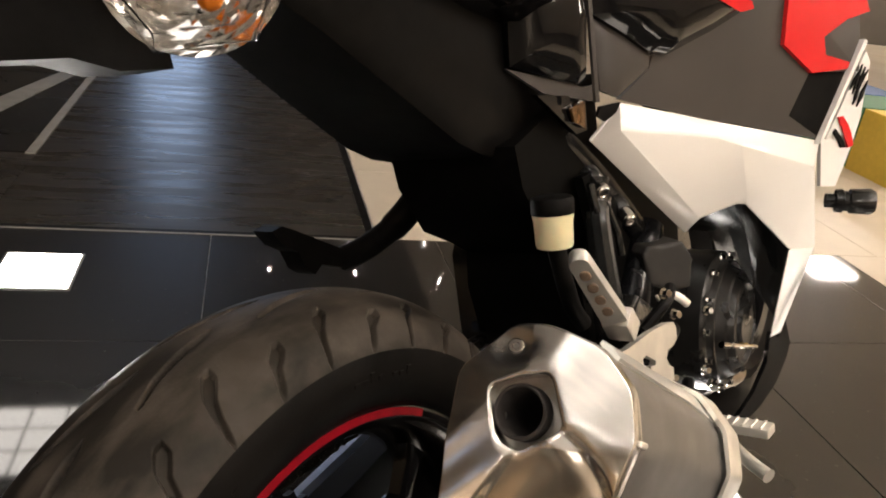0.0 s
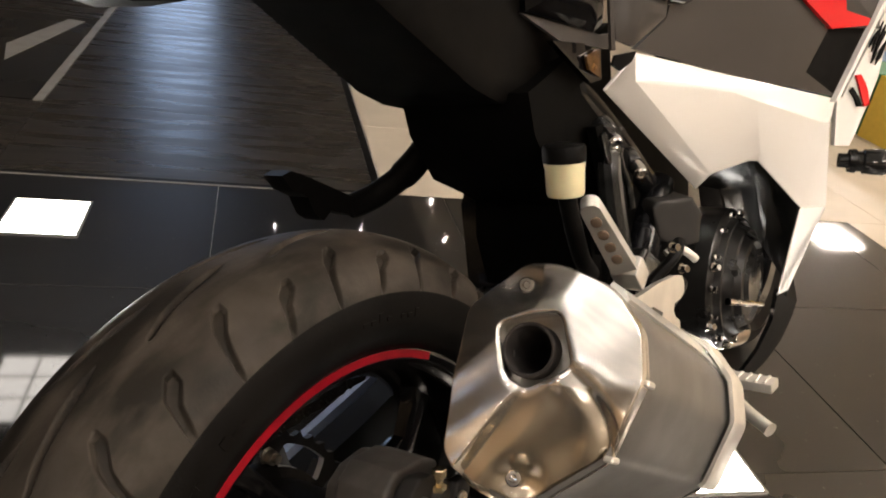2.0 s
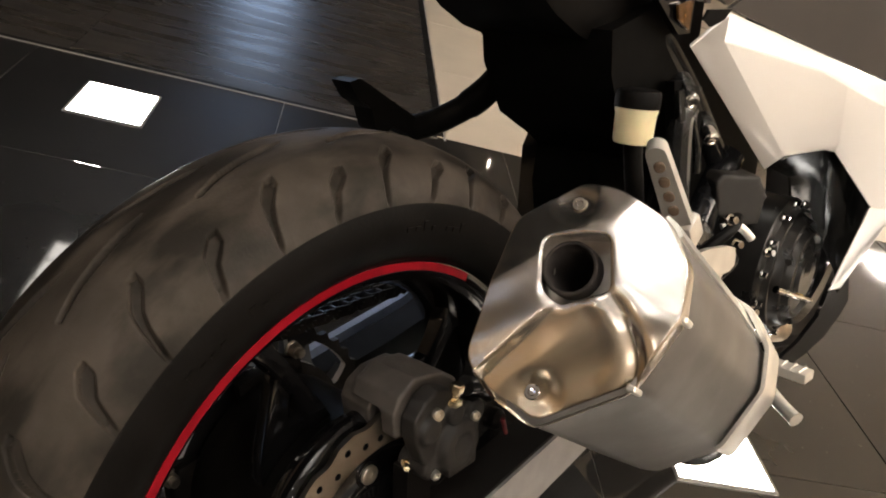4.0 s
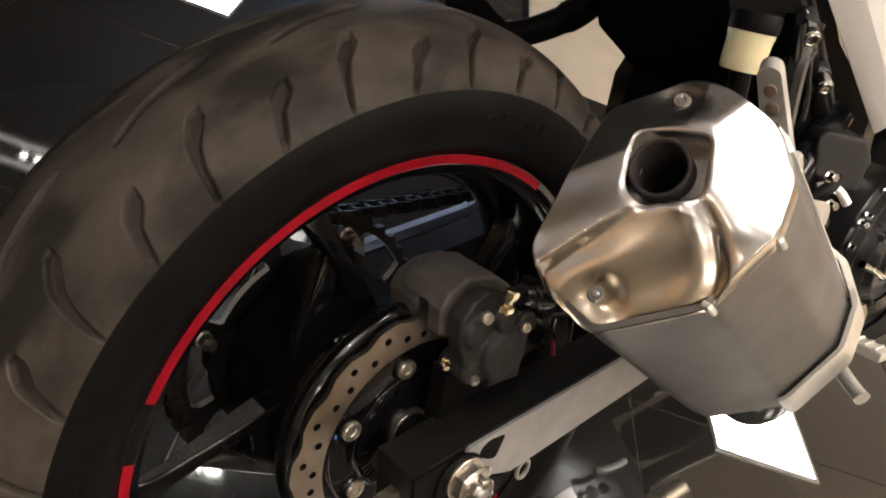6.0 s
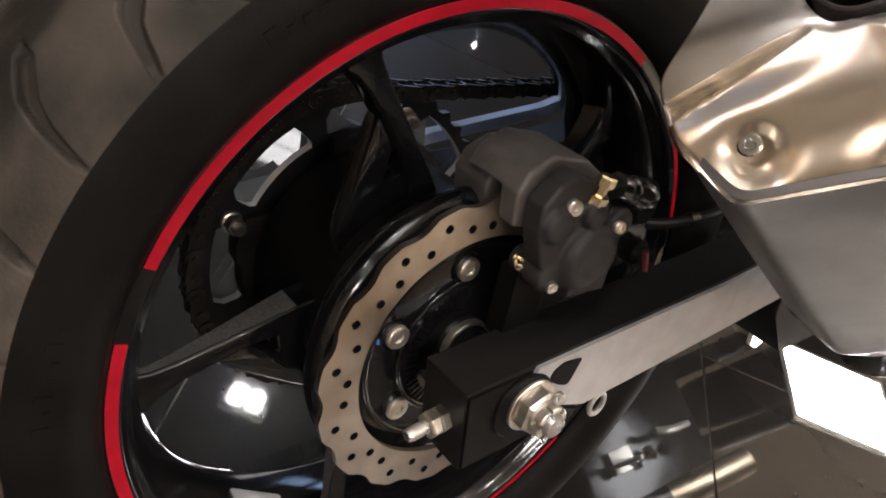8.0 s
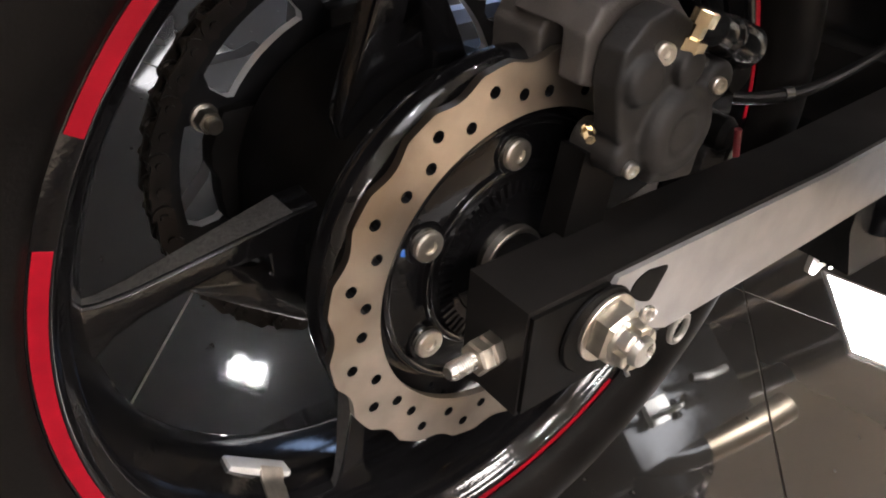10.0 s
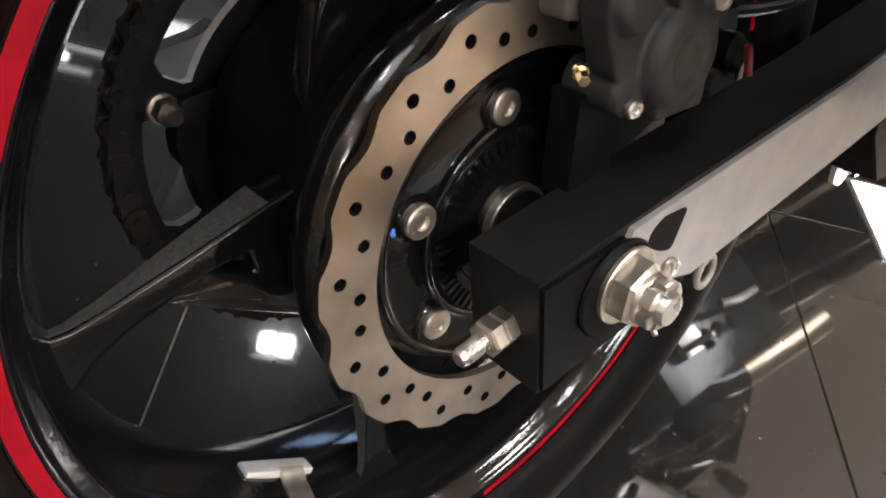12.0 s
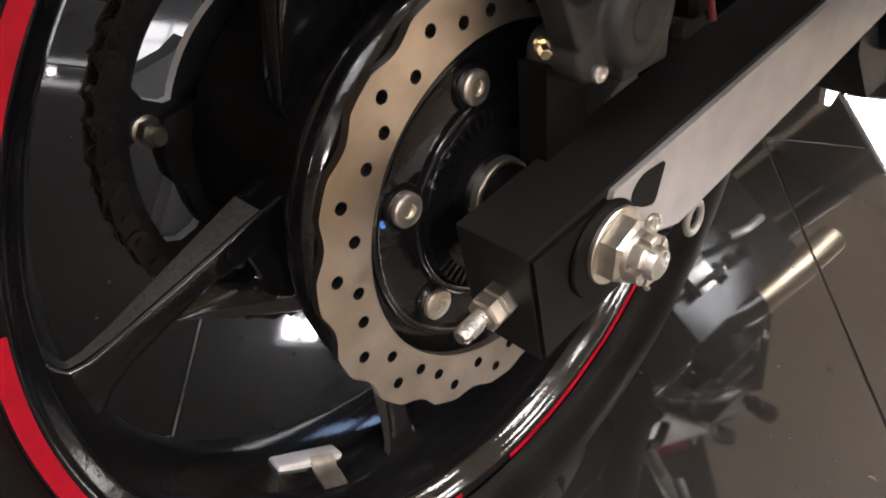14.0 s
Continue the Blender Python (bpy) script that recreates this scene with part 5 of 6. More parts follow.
for x, r, cut in ((0.0, 0.0, 0), (0.0, 0.0200, 0), (0.001, 0.0206, 1), (0.013, 0.0206, 1), (0.0155, 0.0192, 0), (0.0165, 0.0165, 0), (0.0165, 0.0, 0)):
    rings.append([Vector((x, (r - 0.0009 * cut * (k % 2)) * math.cos(2 * math.pi * k / 56), (r - 0.0009 * cut * (k % 2)) * math.sin(2 * math.pi * k / 56))) for k in range(56)])
loft(bm, rings)
bmesh.ops.remove_doubles(bm, verts=bm.verts, dist=1e-6)
bmesh.ops.transform(bm, matrix=axis_matrix((-0.038, 0.270, 0.335), (0.0, 0.05, 1.0), (1, 0, 0)), verts=bm.verts)
part("reservoir_cap", bm, BLACK, res, "black ribbed screw cap")
bm = bmesh.new()
tube(bm, curve_points([(-0.038, 0.270, 0.305), (-0.035, 0.275, 0.27), (-0.04, 0.30, 0.23), (-0.05, 0.34, 0.20)]), 0.009, 12)
part("reservoir_hose", bm, BLACK, res)

# -- engine and frame
bm = bmesh.new()
prism(bm, [(0.43, 0.02), (0.43, 0.24), (0.47, 0.30), (0.62, 0.30), (0.80, 0.22), (0.86, 0.05), (0.80, -0.12), (0.50, -0.14), (0.45, -0.08)], -0.27, -0.085)
bevel(bm, 0.02, 3)
engine = part("engine", bm, ENGINE, bike, "black engine block")
cc = Vector((0.004, 0.695, 0.078))
bm = turned([(-0.11, 0.0), (-0.11, 0.100), (-0.012, 0.100), (-0.009, 0.097), (-0.006, 0.090), (0.003, 0.087), (0.004, 0.084), (-0.001, 0.081), (0.006, 0.077), (0.014, 0.074), (0.016, 0.071), (0.010, 0.068), (0.016, 0.064), (0.023, 0.060), (0.024, 0.056), (0.018, 0.052), (0.020, 0.036), (0.026, 0.033), (0.028, 0.0)], cc, (1, 0, 0), 64)
part("clutch_cover", bm, COVER, engine, "round ribbed black clutch cover")
for k in range(14):
    a = radians(360 / 14 * k + 15)
    hex_bolt("cover_bolt", cc + Vector((-0.006, 0.094 * math.cos(a), 0.094 * math.sin(a))), (1, 0, 0), 0.0050, CHROME, engine, "small bright cover bolt", 0.008)
bm = bmesh.new()
plate(bm, [(-0.052, 0.529, 0.220), (-0.047, 0.536, 0.229), (-0.016, 0.578, 0.226), (-0.008, 0.588, 0.201), (-0.011, 0.583, 0.165), (-0.024, 0.566, 0.162), (-0.047, 0.537, 0.177)], 0.06, (0.8, -0.6, 0.0))
bevel(bm, 0.006, 2)
cast("starter_cover", bm, DULL, engine, "matt dark grey engine cover", 0.003, 5)
for k in range(3):
    a = radians(20 + 120 * k)
    bm = bmesh.new()
    tube(bm, curve_points([cc + Vector((0.012 + 0.004 * (q > 1), (0.030 + 0.022 * q) * math.cos(a + 0.12 * q), (0.030 + 0.022 * q) * math.sin(a + 0.12 * q))) for q in range(3)], 4), 0.005, 8)
    part("cover_rib", bm, COVER, engine)
bm = bmesh.new()
prism(bm, [(0.42, 0.02), (0.41, 0.19), (0.44, 0.20), (0.50, 0.16), (0.50, 0.02), (0.47, -0.02)], -0.09, -0.025)
lathe(bm, [(-0.09, 0.0), (-0.09, 0.030), (-0.014, 0.028), (-0.008, 0.020), (-0.008, 0.0)], 24, cy=0.455, cz=0.135)
lathe(bm, [(-0.09, 0.0), (-0.09, 0.022), (-0.012, 0.020), (-0.006, 0.012), (-0.006, 0.0)], 24, cy=0.460, cz=0.070)
bmesh.ops.remove_doubles(bm, verts=bm.verts, dist=1e-6)
cast("sprocket_cover", bm, ENGINE, engine, "black moulded side cover", 0.003, 4)
bm = bmesh.new()
for p, q, r in (((-0.01, 0.44, 0.02), (0.0, 0.52, 0.06), 0.008), ((-0.02, 0.40, 0.12), (0.0, 0.47, 0.15), 0.010), ((-0.02, 0.43, 0.16), (-0.01, 0.50, 0.19), 0.007)):
    tube(bm, curve_points([p, (Vector(p) + Vector(q)) / 2 + Vector((0.012, 0, 0.01)), q]), r, 10)
part("coolant_hose", bm, BLACK, engine)
for p in ((0.004, 0.435, 0.205), (0.002, 0.425, 0.155), (0.0, 0.603, 0.126), (0.0, 0.455, 0.095), (0.002, 0.47, 0.055), (0.0, 0.582, 0.051), (0.004, 0.465, 0.17)):
    hex_bolt("engine_bolt", p, (0.9, -0.4, 0.15), 0.0048, CHROME, engine, "bright engine bolt", 0.010)
bm = turned([(0.0, 0.0), (0.0, 0.0050), (0.014, 0.0050), (0.016, 0.0030), (0.022, 0.0030), (0.024, 0.0048), (0.060, 0.0044), (0.064, 0.0028), (0.086, 0.0028), (0.086, 0.0)], (0.020, 0.5995, 0.0816), (0.025, 0.077, -0.030), 16)
part("clutch_rod", bm, CHROME, engine, "bright threaded adjuster rod")
bm = bmesh.new()
tube(bm, curve_points([(-0.024, 0.494, 0.176), (-0.015, 0.503, 0.180), (-0.006, 0.513, 0.175), (0.003, 0.522, 0.163)]), 0.0052, 10)
part("oil_pipe", bm, ALLOY, engine, "short bright oil pipe")
bm = bmesh.new()
tube(bm, curve_points([(-0.115, 0.32, 0.425), (-0.090, 0.375, 0.395), (-0.085, 0.44, 0.352), (-0.082, 0.54, 0.272), (-0.080, 0.62, 0.20)]), 0.019, 18)
tube(bm, curve_points([(-0.245, 0.36, 0.43), (-0.255, 0.44, 0.385), (-0.265, 0.55, 0.29), (-0.265, 0.62, 0.20)]), 0.021, 14)
tube(bm, curve_points([(-0.075, 0.60, 0.24), (-0.07, 0.50, 0.12), (-0.075, 0.49, 0.0), (-0.09, 0.52, -0.08)]), 0.026, 14)
tube(bm, curve_points([(-0.255, 0.60, 0.24), (-0.26, 0.50, 0.12), (-0.255, 0.49, 0.0), (-0.24, 0.52, -0.08)]), 0.026, 14)
part("frame", bm, FRAMEM, bike, "black tubular frame")
bm = bmesh.new()
tube(bm, [(-0.15, 0.47, 0.10), (-0.15, 0.44, 0.24), (-0.15, 0.41, 0.40)], 0.030, 20)
shock = part("shock_absorber", bm, ENGINE, bike, "black rear shock absorber")
bm = bmesh.new()
tube(bm, [Vector((-0.15 + 0.038 * math.cos(q * 0.35), 0.465 - 0.05 * q / 162 + 0.036 * math.sin(q * 0.35) * 0.92, 0.12 + 0.24 * q / 162 + 0.036 * math.sin(q * 0.35) * 0.38)) for q in range(163)], 0.0055, 8)
part("coil_spring", bm, ENGINE, shock, "black coil spring")

# silver bracket, bolts and rod under the engine
bm = bmesh.new()
prism(bm, round_line([(0.548, -0.150), (0.552, -0.182), (0.572, -0.192), (0.596, -0.176), (0.600, -0.150)], 0.006), -0.146, -0.140)
prism(bm, [(0.553, -0.146), (0.600, -0.146), (0.600, -0.134), (0.553, -0.134)], -0.165, -0.130)
bevel(bm, 0.0012, 1)
part("under_bracket", bm, ALLOY, engine, "small silver bracket under the engine")
for y, x in ((0.577, -0.139), (0.640, -0.142), (0.672, -0.136)):
    hex_bolt("under_bolt", (x, y, -0.140 if y > 0.6 else -0.168), (0.3, -0.2, -0.9) if y > 0.6 else (1, 0, -0.2), 0.0080, CHROME, engine, "bright bolt under the engine", 0.012)
bm = bmesh.new()
tube(bm, curve_points([(-0.168, 0.655, -0.158), (-0.160, 0.690, -0.162), (-0.158, 0.735, -0.158)]), 0.0065, 10)
part("under_pipe", bm, ALLOY, engine, "short bright pipe under the engine")

# black panel added unseen to keep the gap between frame and fairing dark
bm = bmesh.new()
prism(bm, [(0.405, 0.395), (0.455, 0.400), (0.560, 0.320), (0.690, 0.260), (0.745, 0.220), (0.745, 0.150), (0.560, 0.150), (0.430, 0.270)], -0.104, -0.078)
bevel(bm, 0.006, 2)
part("frame_gap_filler", bm, DEEP, bike, "black filler panel added between frame and fairing")

# rider's footrest and brake pedal
bm = bmesh.new()
tube(bm, [(0.0, 0.455, 0.045), (0.045, 0.448, 0.050)], 0.010, 14)
m = axis_matrix((0.077, 0.4436, 0.0527), (1.0, -0.12, 0.06))
box(bm, (-0.038, -0.011, -0.0062), (0.038, 0.011, 0.0052), m)
bevel(bm, 0.003, 2)
rp = part("rider_footrest", bm, ALLOY, bike, "ribbed alloy rider footrest")
for k in range(7):
    bm = bmesh.new()
    box(bm, (-0.034 + 0.0102 * k, -0.010, 0.0050), (-0.0305 + 0.0102 * k, 0.010, 0.0066), m)
    bevel(bm, 0.0007, 1)
    part("footrest_rib", bm, ALLOY, rp)
bm = bmesh.new()
tube(bm, curve_points([(0.06, 0.452, 0.030), (0.09, 0.430, 0.020), (0.116, 0.414, 0.014)]), [0.0075] * 16 + [0.0085], 12)
part("footrest_feeler", bm, ALLOY, rp, "alloy footrest tip peg")

# -- fairing: white lower panel, grey upper panel, red flash
PC, PD = Vector((-0.028, 0.612, 0.226)), Vector((0.030, 0.690, 0.252))
PE = Vector((0.090, 0.690, 0.192))
OUTW = (0.85, -0.45, 0.25)


def faceted(name, rows, mat, label, thick=0.006, rim=0.0025):
    """A bent body panel through rows of points, with thickness and a rounded rim."""
    bm = bmesh.new()
    vs = [[bm.verts.new(p) for p in row] for row in rows]
    for p, q in zip(vs, vs[1:]):
        for i in range(len(p) - 1):
            bm.faces.new((p[i], p[i + 1], q[i + 1], q[i]))
    bmesh.ops.recalc_face_normals(bm, faces=bm.faces)
    f = list(bm.faces)
    if sum((q.normal.dot(Vector(OUTW)) for q in f)) < 0:
        bmesh.ops.reverse_faces(bm, faces=f)
    bmesh.ops.solidify(bm, geom=f, thickness=thick)
    bevel(bm, rim, 2, 50)
    return part(name, bm, mat, bike, label, smooth=30)


WP = {k: Vector(v) for k, v in dict(
    a0=(-0.035, 0.449, 0.417), am=(0.030, 0.589, 0.373), a1=(0.112, 0.767, 0.319), b0=(-0.031, 0.435, 0.388), b1=(0.034, 0.569, 0.356), b2=(0.051, 0.605, 0.341), b3=(0.110, 0.741, 0.2885),
    l0=(-0.053, 0.4005, 0.3823), l1=(-0.026, 0.616, 0.226), c0=(0.000, 0.598, 0.251), c1=(0.026, 0.669, 0.2535), c2=(0.038, 0.679, 0.263), c3=(0.034, 0.6855, 0.250), r2=(0.088, 0.6835, 0.190),
    r1=(0.112, 0.726, 0.183), s1=(0.108, 0.669, 0.1635), s2=(0.090, 0.6145, 0.101), s3=(0.080, 0.601, 0.098)).items()}


def folded(name, faces, mat, label, thick=0.005):
    """A body panel pressed into flat facets that meet in crisp folds."""
    bm = bmesh.new()
    vs = {k: bm.verts.new(WP[k]) for k in sorted({q for f in faces for q in f.split()})}
    for f in faces:
        bm.faces.new([vs[k] for k in f.split()])
    bmesh.ops.recalc_face_normals(bm, faces=bm.faces)
    f = list(bm.faces)
    if sum(q.normal.dot(Vector(OUTW)) for q in f) < 0:
        bmesh.ops.reverse_faces(bm, faces=f)
    bmesh.ops.solidify(bm, geom=f, thickness=thick)
    bevel(bm, 0.0014, 2, 8)
    return part(name, bm, mat, bike, label, smooth=24)


folded("white_side_panel", ["a0 am a1 b3 b2 b1 b0", "a0 b0 c0 l1 l0", "b0 b1 b2 c2 c1 c0", "c1 c2 c3", "b2 b3 r1 r2 c3 c2"], WHITE, "white painted side fairing panel")
folded("white_lower_strip", ["r2 r1 s1 s2 s3"], WHITE, "white lower edge of the fairing")
bm = bmesh.new()
plate(bm, [(0.080, 0.606, 0.104), (0.088, 0.610, 0.094), (0.094, 0.623, 0.113), (0.100, 0.617, 0.087), (0.097, 0.607, 0.070), (0.088, 0.590, 0.042), (0.074, 0.570, 0.018), (0.059, 0.550, 0.002), (0.047, 0.541, 0.002), (0.066, 0.568, 0.034), (0.077, 0.590, 0.066)], 0.012, (0.6, -0.75, 0.3))
bevel(bm, 0.005, 3)
part("lower_fairing_tip", bm, ENGINE, bike, "black lower tip of the fairing")
faceted("dark_inner_cover", [[PC + Vector((-0.004, 0.01, 0.004)), PD + Vector((-0.004, 0.01, 0.006)), PE + Vector((-0.006, 0.012, 0.004))], [Vector((-0.03, 0.74, 0.195)), Vector((0.0, 0.82, 0.18)), Vector((0.066, 0.74, 0.13))],
                             [Vector((-0.04, 0.82, 0.12)), Vector((0.0, 0.87, 0.07)), Vector((0.07, 0.72, 0.06))]], ENGINE, "glossy black inner fairing cover")
PN = (0.905, -0.425, -0.02)


def body_panel(name, pts, mat, label, thick=0.006, soft=0.0025, parent=None, bulge=0.0):
    """A flat moulded piece of the bodywork on its corners."""
    bm = bmesh.new()
    pts = [Vector(p) for p in pts]
    if bulge:
        mid = sum(pts, Vector()) / len(pts)
        fine = []
        for i, p in enumerate(pts):
            fine += [p.lerp(pts[(i + 1) % len(pts)], k / 6) for k in range(6)]
        out = Vector(PN).normalized()
        rings = [[q - out * thick for q in fine]]
        for k in range(9):
            s = 1 - k / 9
            rings.append([mid + (q - mid) * s + out * bulge * (1 - s ** 3) for q in fine])
        vs = loft(bm, rings)
        bm.faces.new(vs[-1])
        bm.faces.new(vs[0][::-1])
    else:
        plate(bm, pts, thick, PN)
        bevel(bm, soft, 2, 40)
    return part(name, bm, mat, parent or bike, label, smooth=30)


body_panel("knee_panel", [(-0.046, 0.413, 0.510), (-0.029, 0.449, 0.489), (-0.013, 0.485, 0.464), (-0.014, 0.483, 0.450), (-0.035, 0.439, 0.424), (-0.045, 0.418, 0.434)], GREY, "matt grey knee panel", bulge=0.004)
body_panel("grey_upper_panel", [(-0.036, 0.446, 0.421), (-0.016, 0.488, 0.448), (-0.013, 0.493, 0.462), (0.004, 0.530, 0.466), (0.032, 0.590, 0.485), (0.058, 0.644, 0.509), (0.064, 0.653, 0.560),
                                (0.095, 0.720, 0.560), (0.083, 0.699, 0.449), (0.103, 0.745, 0.410), (0.085, 0.708, 0.361), (0.113, 0.768, 0.3205), (0.021, 0.570, 0.379)], GREY, "matt dark grey upper side panel")
body_panel("air_vent", [(0.083, 0.718, 0.359), (0.102, 0.755, 0.411), (0.142, 0.842, 0.407), (0.111, 0.779, 0.318)], BLACK, "black recessed air vent", 0.01)
body_panel("red_panel", [(0.085, 0.689, 0.451), (0.093, 0.702, 0.543), (0.150, 0.825, 0.536), (0.161, 0.850, 0.477), (0.140, 0.805, 0.471), (0.119, 0.761, 0.453), (0.120, 0.766, 0.430), (0.142, 0.813, 0.415), (0.140, 0.808, 0.407), (0.108, 0.741, 0.410)], RED, "glossy red fairing flash", 0.008)
body_panel("scoop_shade", [(0.110, 0.750, 0.480), (0.150, 0.840, 0.480), (0.150, 0.835, 0.400), (0.112, 0.760, 0.410)], GREY, "dark scoop behind the red flash", 0.006)
body_panel("white_edge_trim", [(0.1140, 0.7475, 0.317), (0.1175, 0.7560, 0.319), (0.1600, 0.8400, 0.439), (0.1570, 0.8340, 0.442)], WHITE, "white edge strip of the fairing", 0.008)
body_panel("tank_flank", [(-0.041, 0.402, 0.575), (-0.041, 0.403, 0.512), (-0.025, 0.439, 0.491), (-0.009, 0.474, 0.467), (0.002, 0.497, 0.461), (0.033, 0.563, 0.480), (0.060, 0.620, 0.501), (0.068, 0.634, 0.570)], GLOSS, "gloss black tank flank", 0.012, bulge=0.022)
body_panel("tank_stripe", [(0.015 + 0.018, 0.512 - 0.008, 0.530), (0.047 + 0.015, 0.583 - 0.007, 0.496), (0.058 + 0.013, 0.606 - 0.006, 0.498), (0.057 + 0.013, 0.603 - 0.006, 0.506), (0.037 + 0.018, 0.560 - 0.008, 0.526)], RED, "red stripe on the tank", 0.002, 0.0006)
body_panel("seat_cowl_side", [(-0.073, 0.290, 0.580), (-0.077, 0.286, 0.472), (-0.043, 0.359, 0.446), (-0.039, 0.369, 0.451), (-0.035, 0.373, 0.515), (-0.037, 0.367, 0.580)], GLOSS, "gloss black seat cowl side", 0.014, bulge=0.020)
body_panel("cowl_lip", [(-0.082, 0.286, 0.471), (-0.042, 0.373, 0.442), (-0.035, 0.387, 0.442), (-0.038, 0.380, 0.427), (-0.064, 0.325, 0.442)], GREY, "dull grey lower lip")
body_panel("seat_strap", [(-0.0275, 0.3635, 0.575), (-0.0260, 0.3680, 0.575), (-0.0270, 0.3730, 0.426), (-0.0290, 0.3680, 0.426)], GREY, "thin grey strap", 0.004, 0.001)
body_panel("panel_fin", [(-0.032, 0.385, 0.420), (-0.020, 0.411, 0.421), (-0.023, 0.404, 0.411), (-0.030, 0.391, 0.404), (-0.034, 0.381, 0.411)], BLACK, "small black fin", 0.004, 0.0006)
housing = body_panel("seat_lip_housing", [(-0.052, 0.2874, 0.4439), (-0.050, 0.3900, 0.4313), (-0.050, 0.3887, 0.3965), (-0.052, 0.3665, 0.3956)], GLOSS, "gloss black housing under the seat lip", 0.010, 0.002)
# thin gold piece painted in for the reflection on the housing's face
body_panel("gold_glint", [(-0.0455, 0.3446, 0.424), (-0.0455, 0.3771, 0.4284), (-0.0455, 0.3752, 0.4000), (-0.0455, 0.3500, 0.410)], GOLDREF, "gold reflection on the housing, made as a thin piece", 0.004, 0.0012, housing)
body_panel("front_flank", [(0.110, 0.786, 0.314), (0.115, 0.797, 0.316), (0.154, 0.874, 0.425), (0.158, 0.885, 0.408), (0.148, 0.867, 0.333), (0.138, 0.848, 0.295), (0.130, 0.831, 0.267), (0.123, 0.818, 0.246), (0.109, 0.788, 0.252)], WHITE, "white front flank with a stripe")
flank_out = Vector(PN).normalized() * 0.003
for nm, pts, mat, lab in (("flank_stripe", [(0.1254, 0.8162, 0.3428), (0.1298, 0.8256, 0.3427), (0.1345, 0.836, 0.330), (0.1374, 0.8429, 0.3171), (0.1395, 0.8484, 0.298), (0.1341, 0.8368, 0.2974), (0.1311, 0.8297, 0.314)], RED, "red stripe decal"),
                          ("flank_stripe", [(0.1204, 0.8065, 0.3229), (0.1229, 0.8118, 0.3271), (0.129, 0.825, 0.312), (0.1322, 0.8329, 0.298), (0.1277, 0.8232, 0.2997), (0.1250, 0.817, 0.312)], BLACK, "black stripe decal")):
    body_panel(nm, [Vector(p) + flank_out for p in pts], mat, lab, 0.0025, 0.0004)
for k, (p, q) in enumerate((((0.1364, 0.8381, 0.3761), (0.1449, 0.8553, 0.3976)), ((0.1391, 0.8442, 0.3702), (0.1492, 0.8640, 0.4077)), ((0.1414, 0.8493, 0.3645), (0.1521, 0.8702, 0.4033)), ((0.1444, 0.8552, 0.3763), (0.1549, 0.8765, 0.3988)), ((0.1394, 0.8455, 0.3550), (0.1462, 0.8589, 0.3784)), ((0.1431, 0.8536, 0.3513), (0.1543, 0.8759, 0.3838)))):
    p, q = Vector(p) + flank_out, Vector(q) + flank_out
    w = (q - p).cross(Vector(PN)).normalized() * (0.0022 + 0.0008 * (k % 3))
    body_panel("flank_graphic", [p, p.lerp(q, 0.4) + w, q, p.lerp(q, 0.5) - w], BLACK, "black slanted mark", 0.0022, 0.0003)
# frame slider
bm = turned([(0.0, 0.0), (0.0, 0.010), (0.012, 0.010), (0.013, 0.016), (0.022, 0.017), (0.024, 0.0145), (0.030, 0.0145), (0.032, 0.0175), (0.058, 0.0185), (0.064, 0.0150), (0.066, 0.0)], (0.108, 0.83, 0.223), (0.93, 0.30, -0.1), 36)
part("crash_bobbin", bm, ENGINE, bike, "black machined crash bobbin")
# -- tail: undertail moulding, glossy cowl, plate holder, turn signal
bm = bmesh.new()
loft(bm, [[Vector((XC + w * c, y, z + (top - z) * s)) for c, s in ((-1, 0.12), (-0.86, 0.0), (0.86, 0.0), (1, 0.12), (1, 0.9), (0.8, 1), (-0.8, 1), (-1, 0.9))] for y, z, top, w in
          ((-0.10, 0.618, 0.66, 0.045), (0.0, 0.563, 0.66, 0.056), (0.068, 0.520, 0.64, 0.066), (0.136, 0.470, 0.62, 0.072), (0.2165, 0.4125, 0.58, 0.078), (0.255, 0.394, 0.57, 0.080), (0.285, 0.386, 0.56, 0.080), (0.300, 0.372, 0.56, 0.080), (0.345, 0.35, 0.56, 0.080), (0.44, 0.34, 0.56, 0.09))], True)
bevel(bm, 0.008, 2, 30)
tail = part("undertail", bm, BLACK, bike, "black plastic undertail moulding")
bm = bmesh.new()
loft(bm, [[Vector((XC + w * c, y, z + h * s)) for c, s in ((-1, -0.6), (-0.8, -1), (0.8, -1), (1, -0.6), (1, 0.4), (0.6, 1), (-0.6, 1), (-1, 0.4))] for y, z, w, h in
          ((-0.22, 0.68, 0.03, 0.015), (-0.08, 0.66, 0.08, 0.03), (0.10, 0.62, 0.115, 0.04), (0.24, 0.575, 0.13, 0.05), (0.36, 0.545, 0.12, 0.05))], True)
bevel(bm, 0.01, 3, 20)
part("tail_cowl", bm, GLOSS, tail, "gloss black tail cowl")
bm = bmesh.new()
prism(bm, [(0.268, 0.400), (0.275, 0.359), (0.309, 0.303), (0.360, 0.276), (0.390, 0.258), (0.384, 0.214), (0.400, 0.15), (0.46, 0.15), (0.46, 0.45)], XC - 0.055, XC + 0.095)
bevel(bm, 0.004, 2)
part("inner_mudguard", bm, DEEP, tail, "black inner mudguard")
bm = bmesh.new()
prism(bm, [(-0.0165, 0.620), (-0.0050, 0.556), (-0.0015, 0.505), (-0.0450, 0.5068), (-0.078, 0.518), (-0.135, 0.520), (-0.16, 0.60), (-0.16, 0.63)], -0.235, -0.190)
bevel(bm, 0.008, 2)
part("plate_holder", bm, BLACK, tail, "black number plate holder")
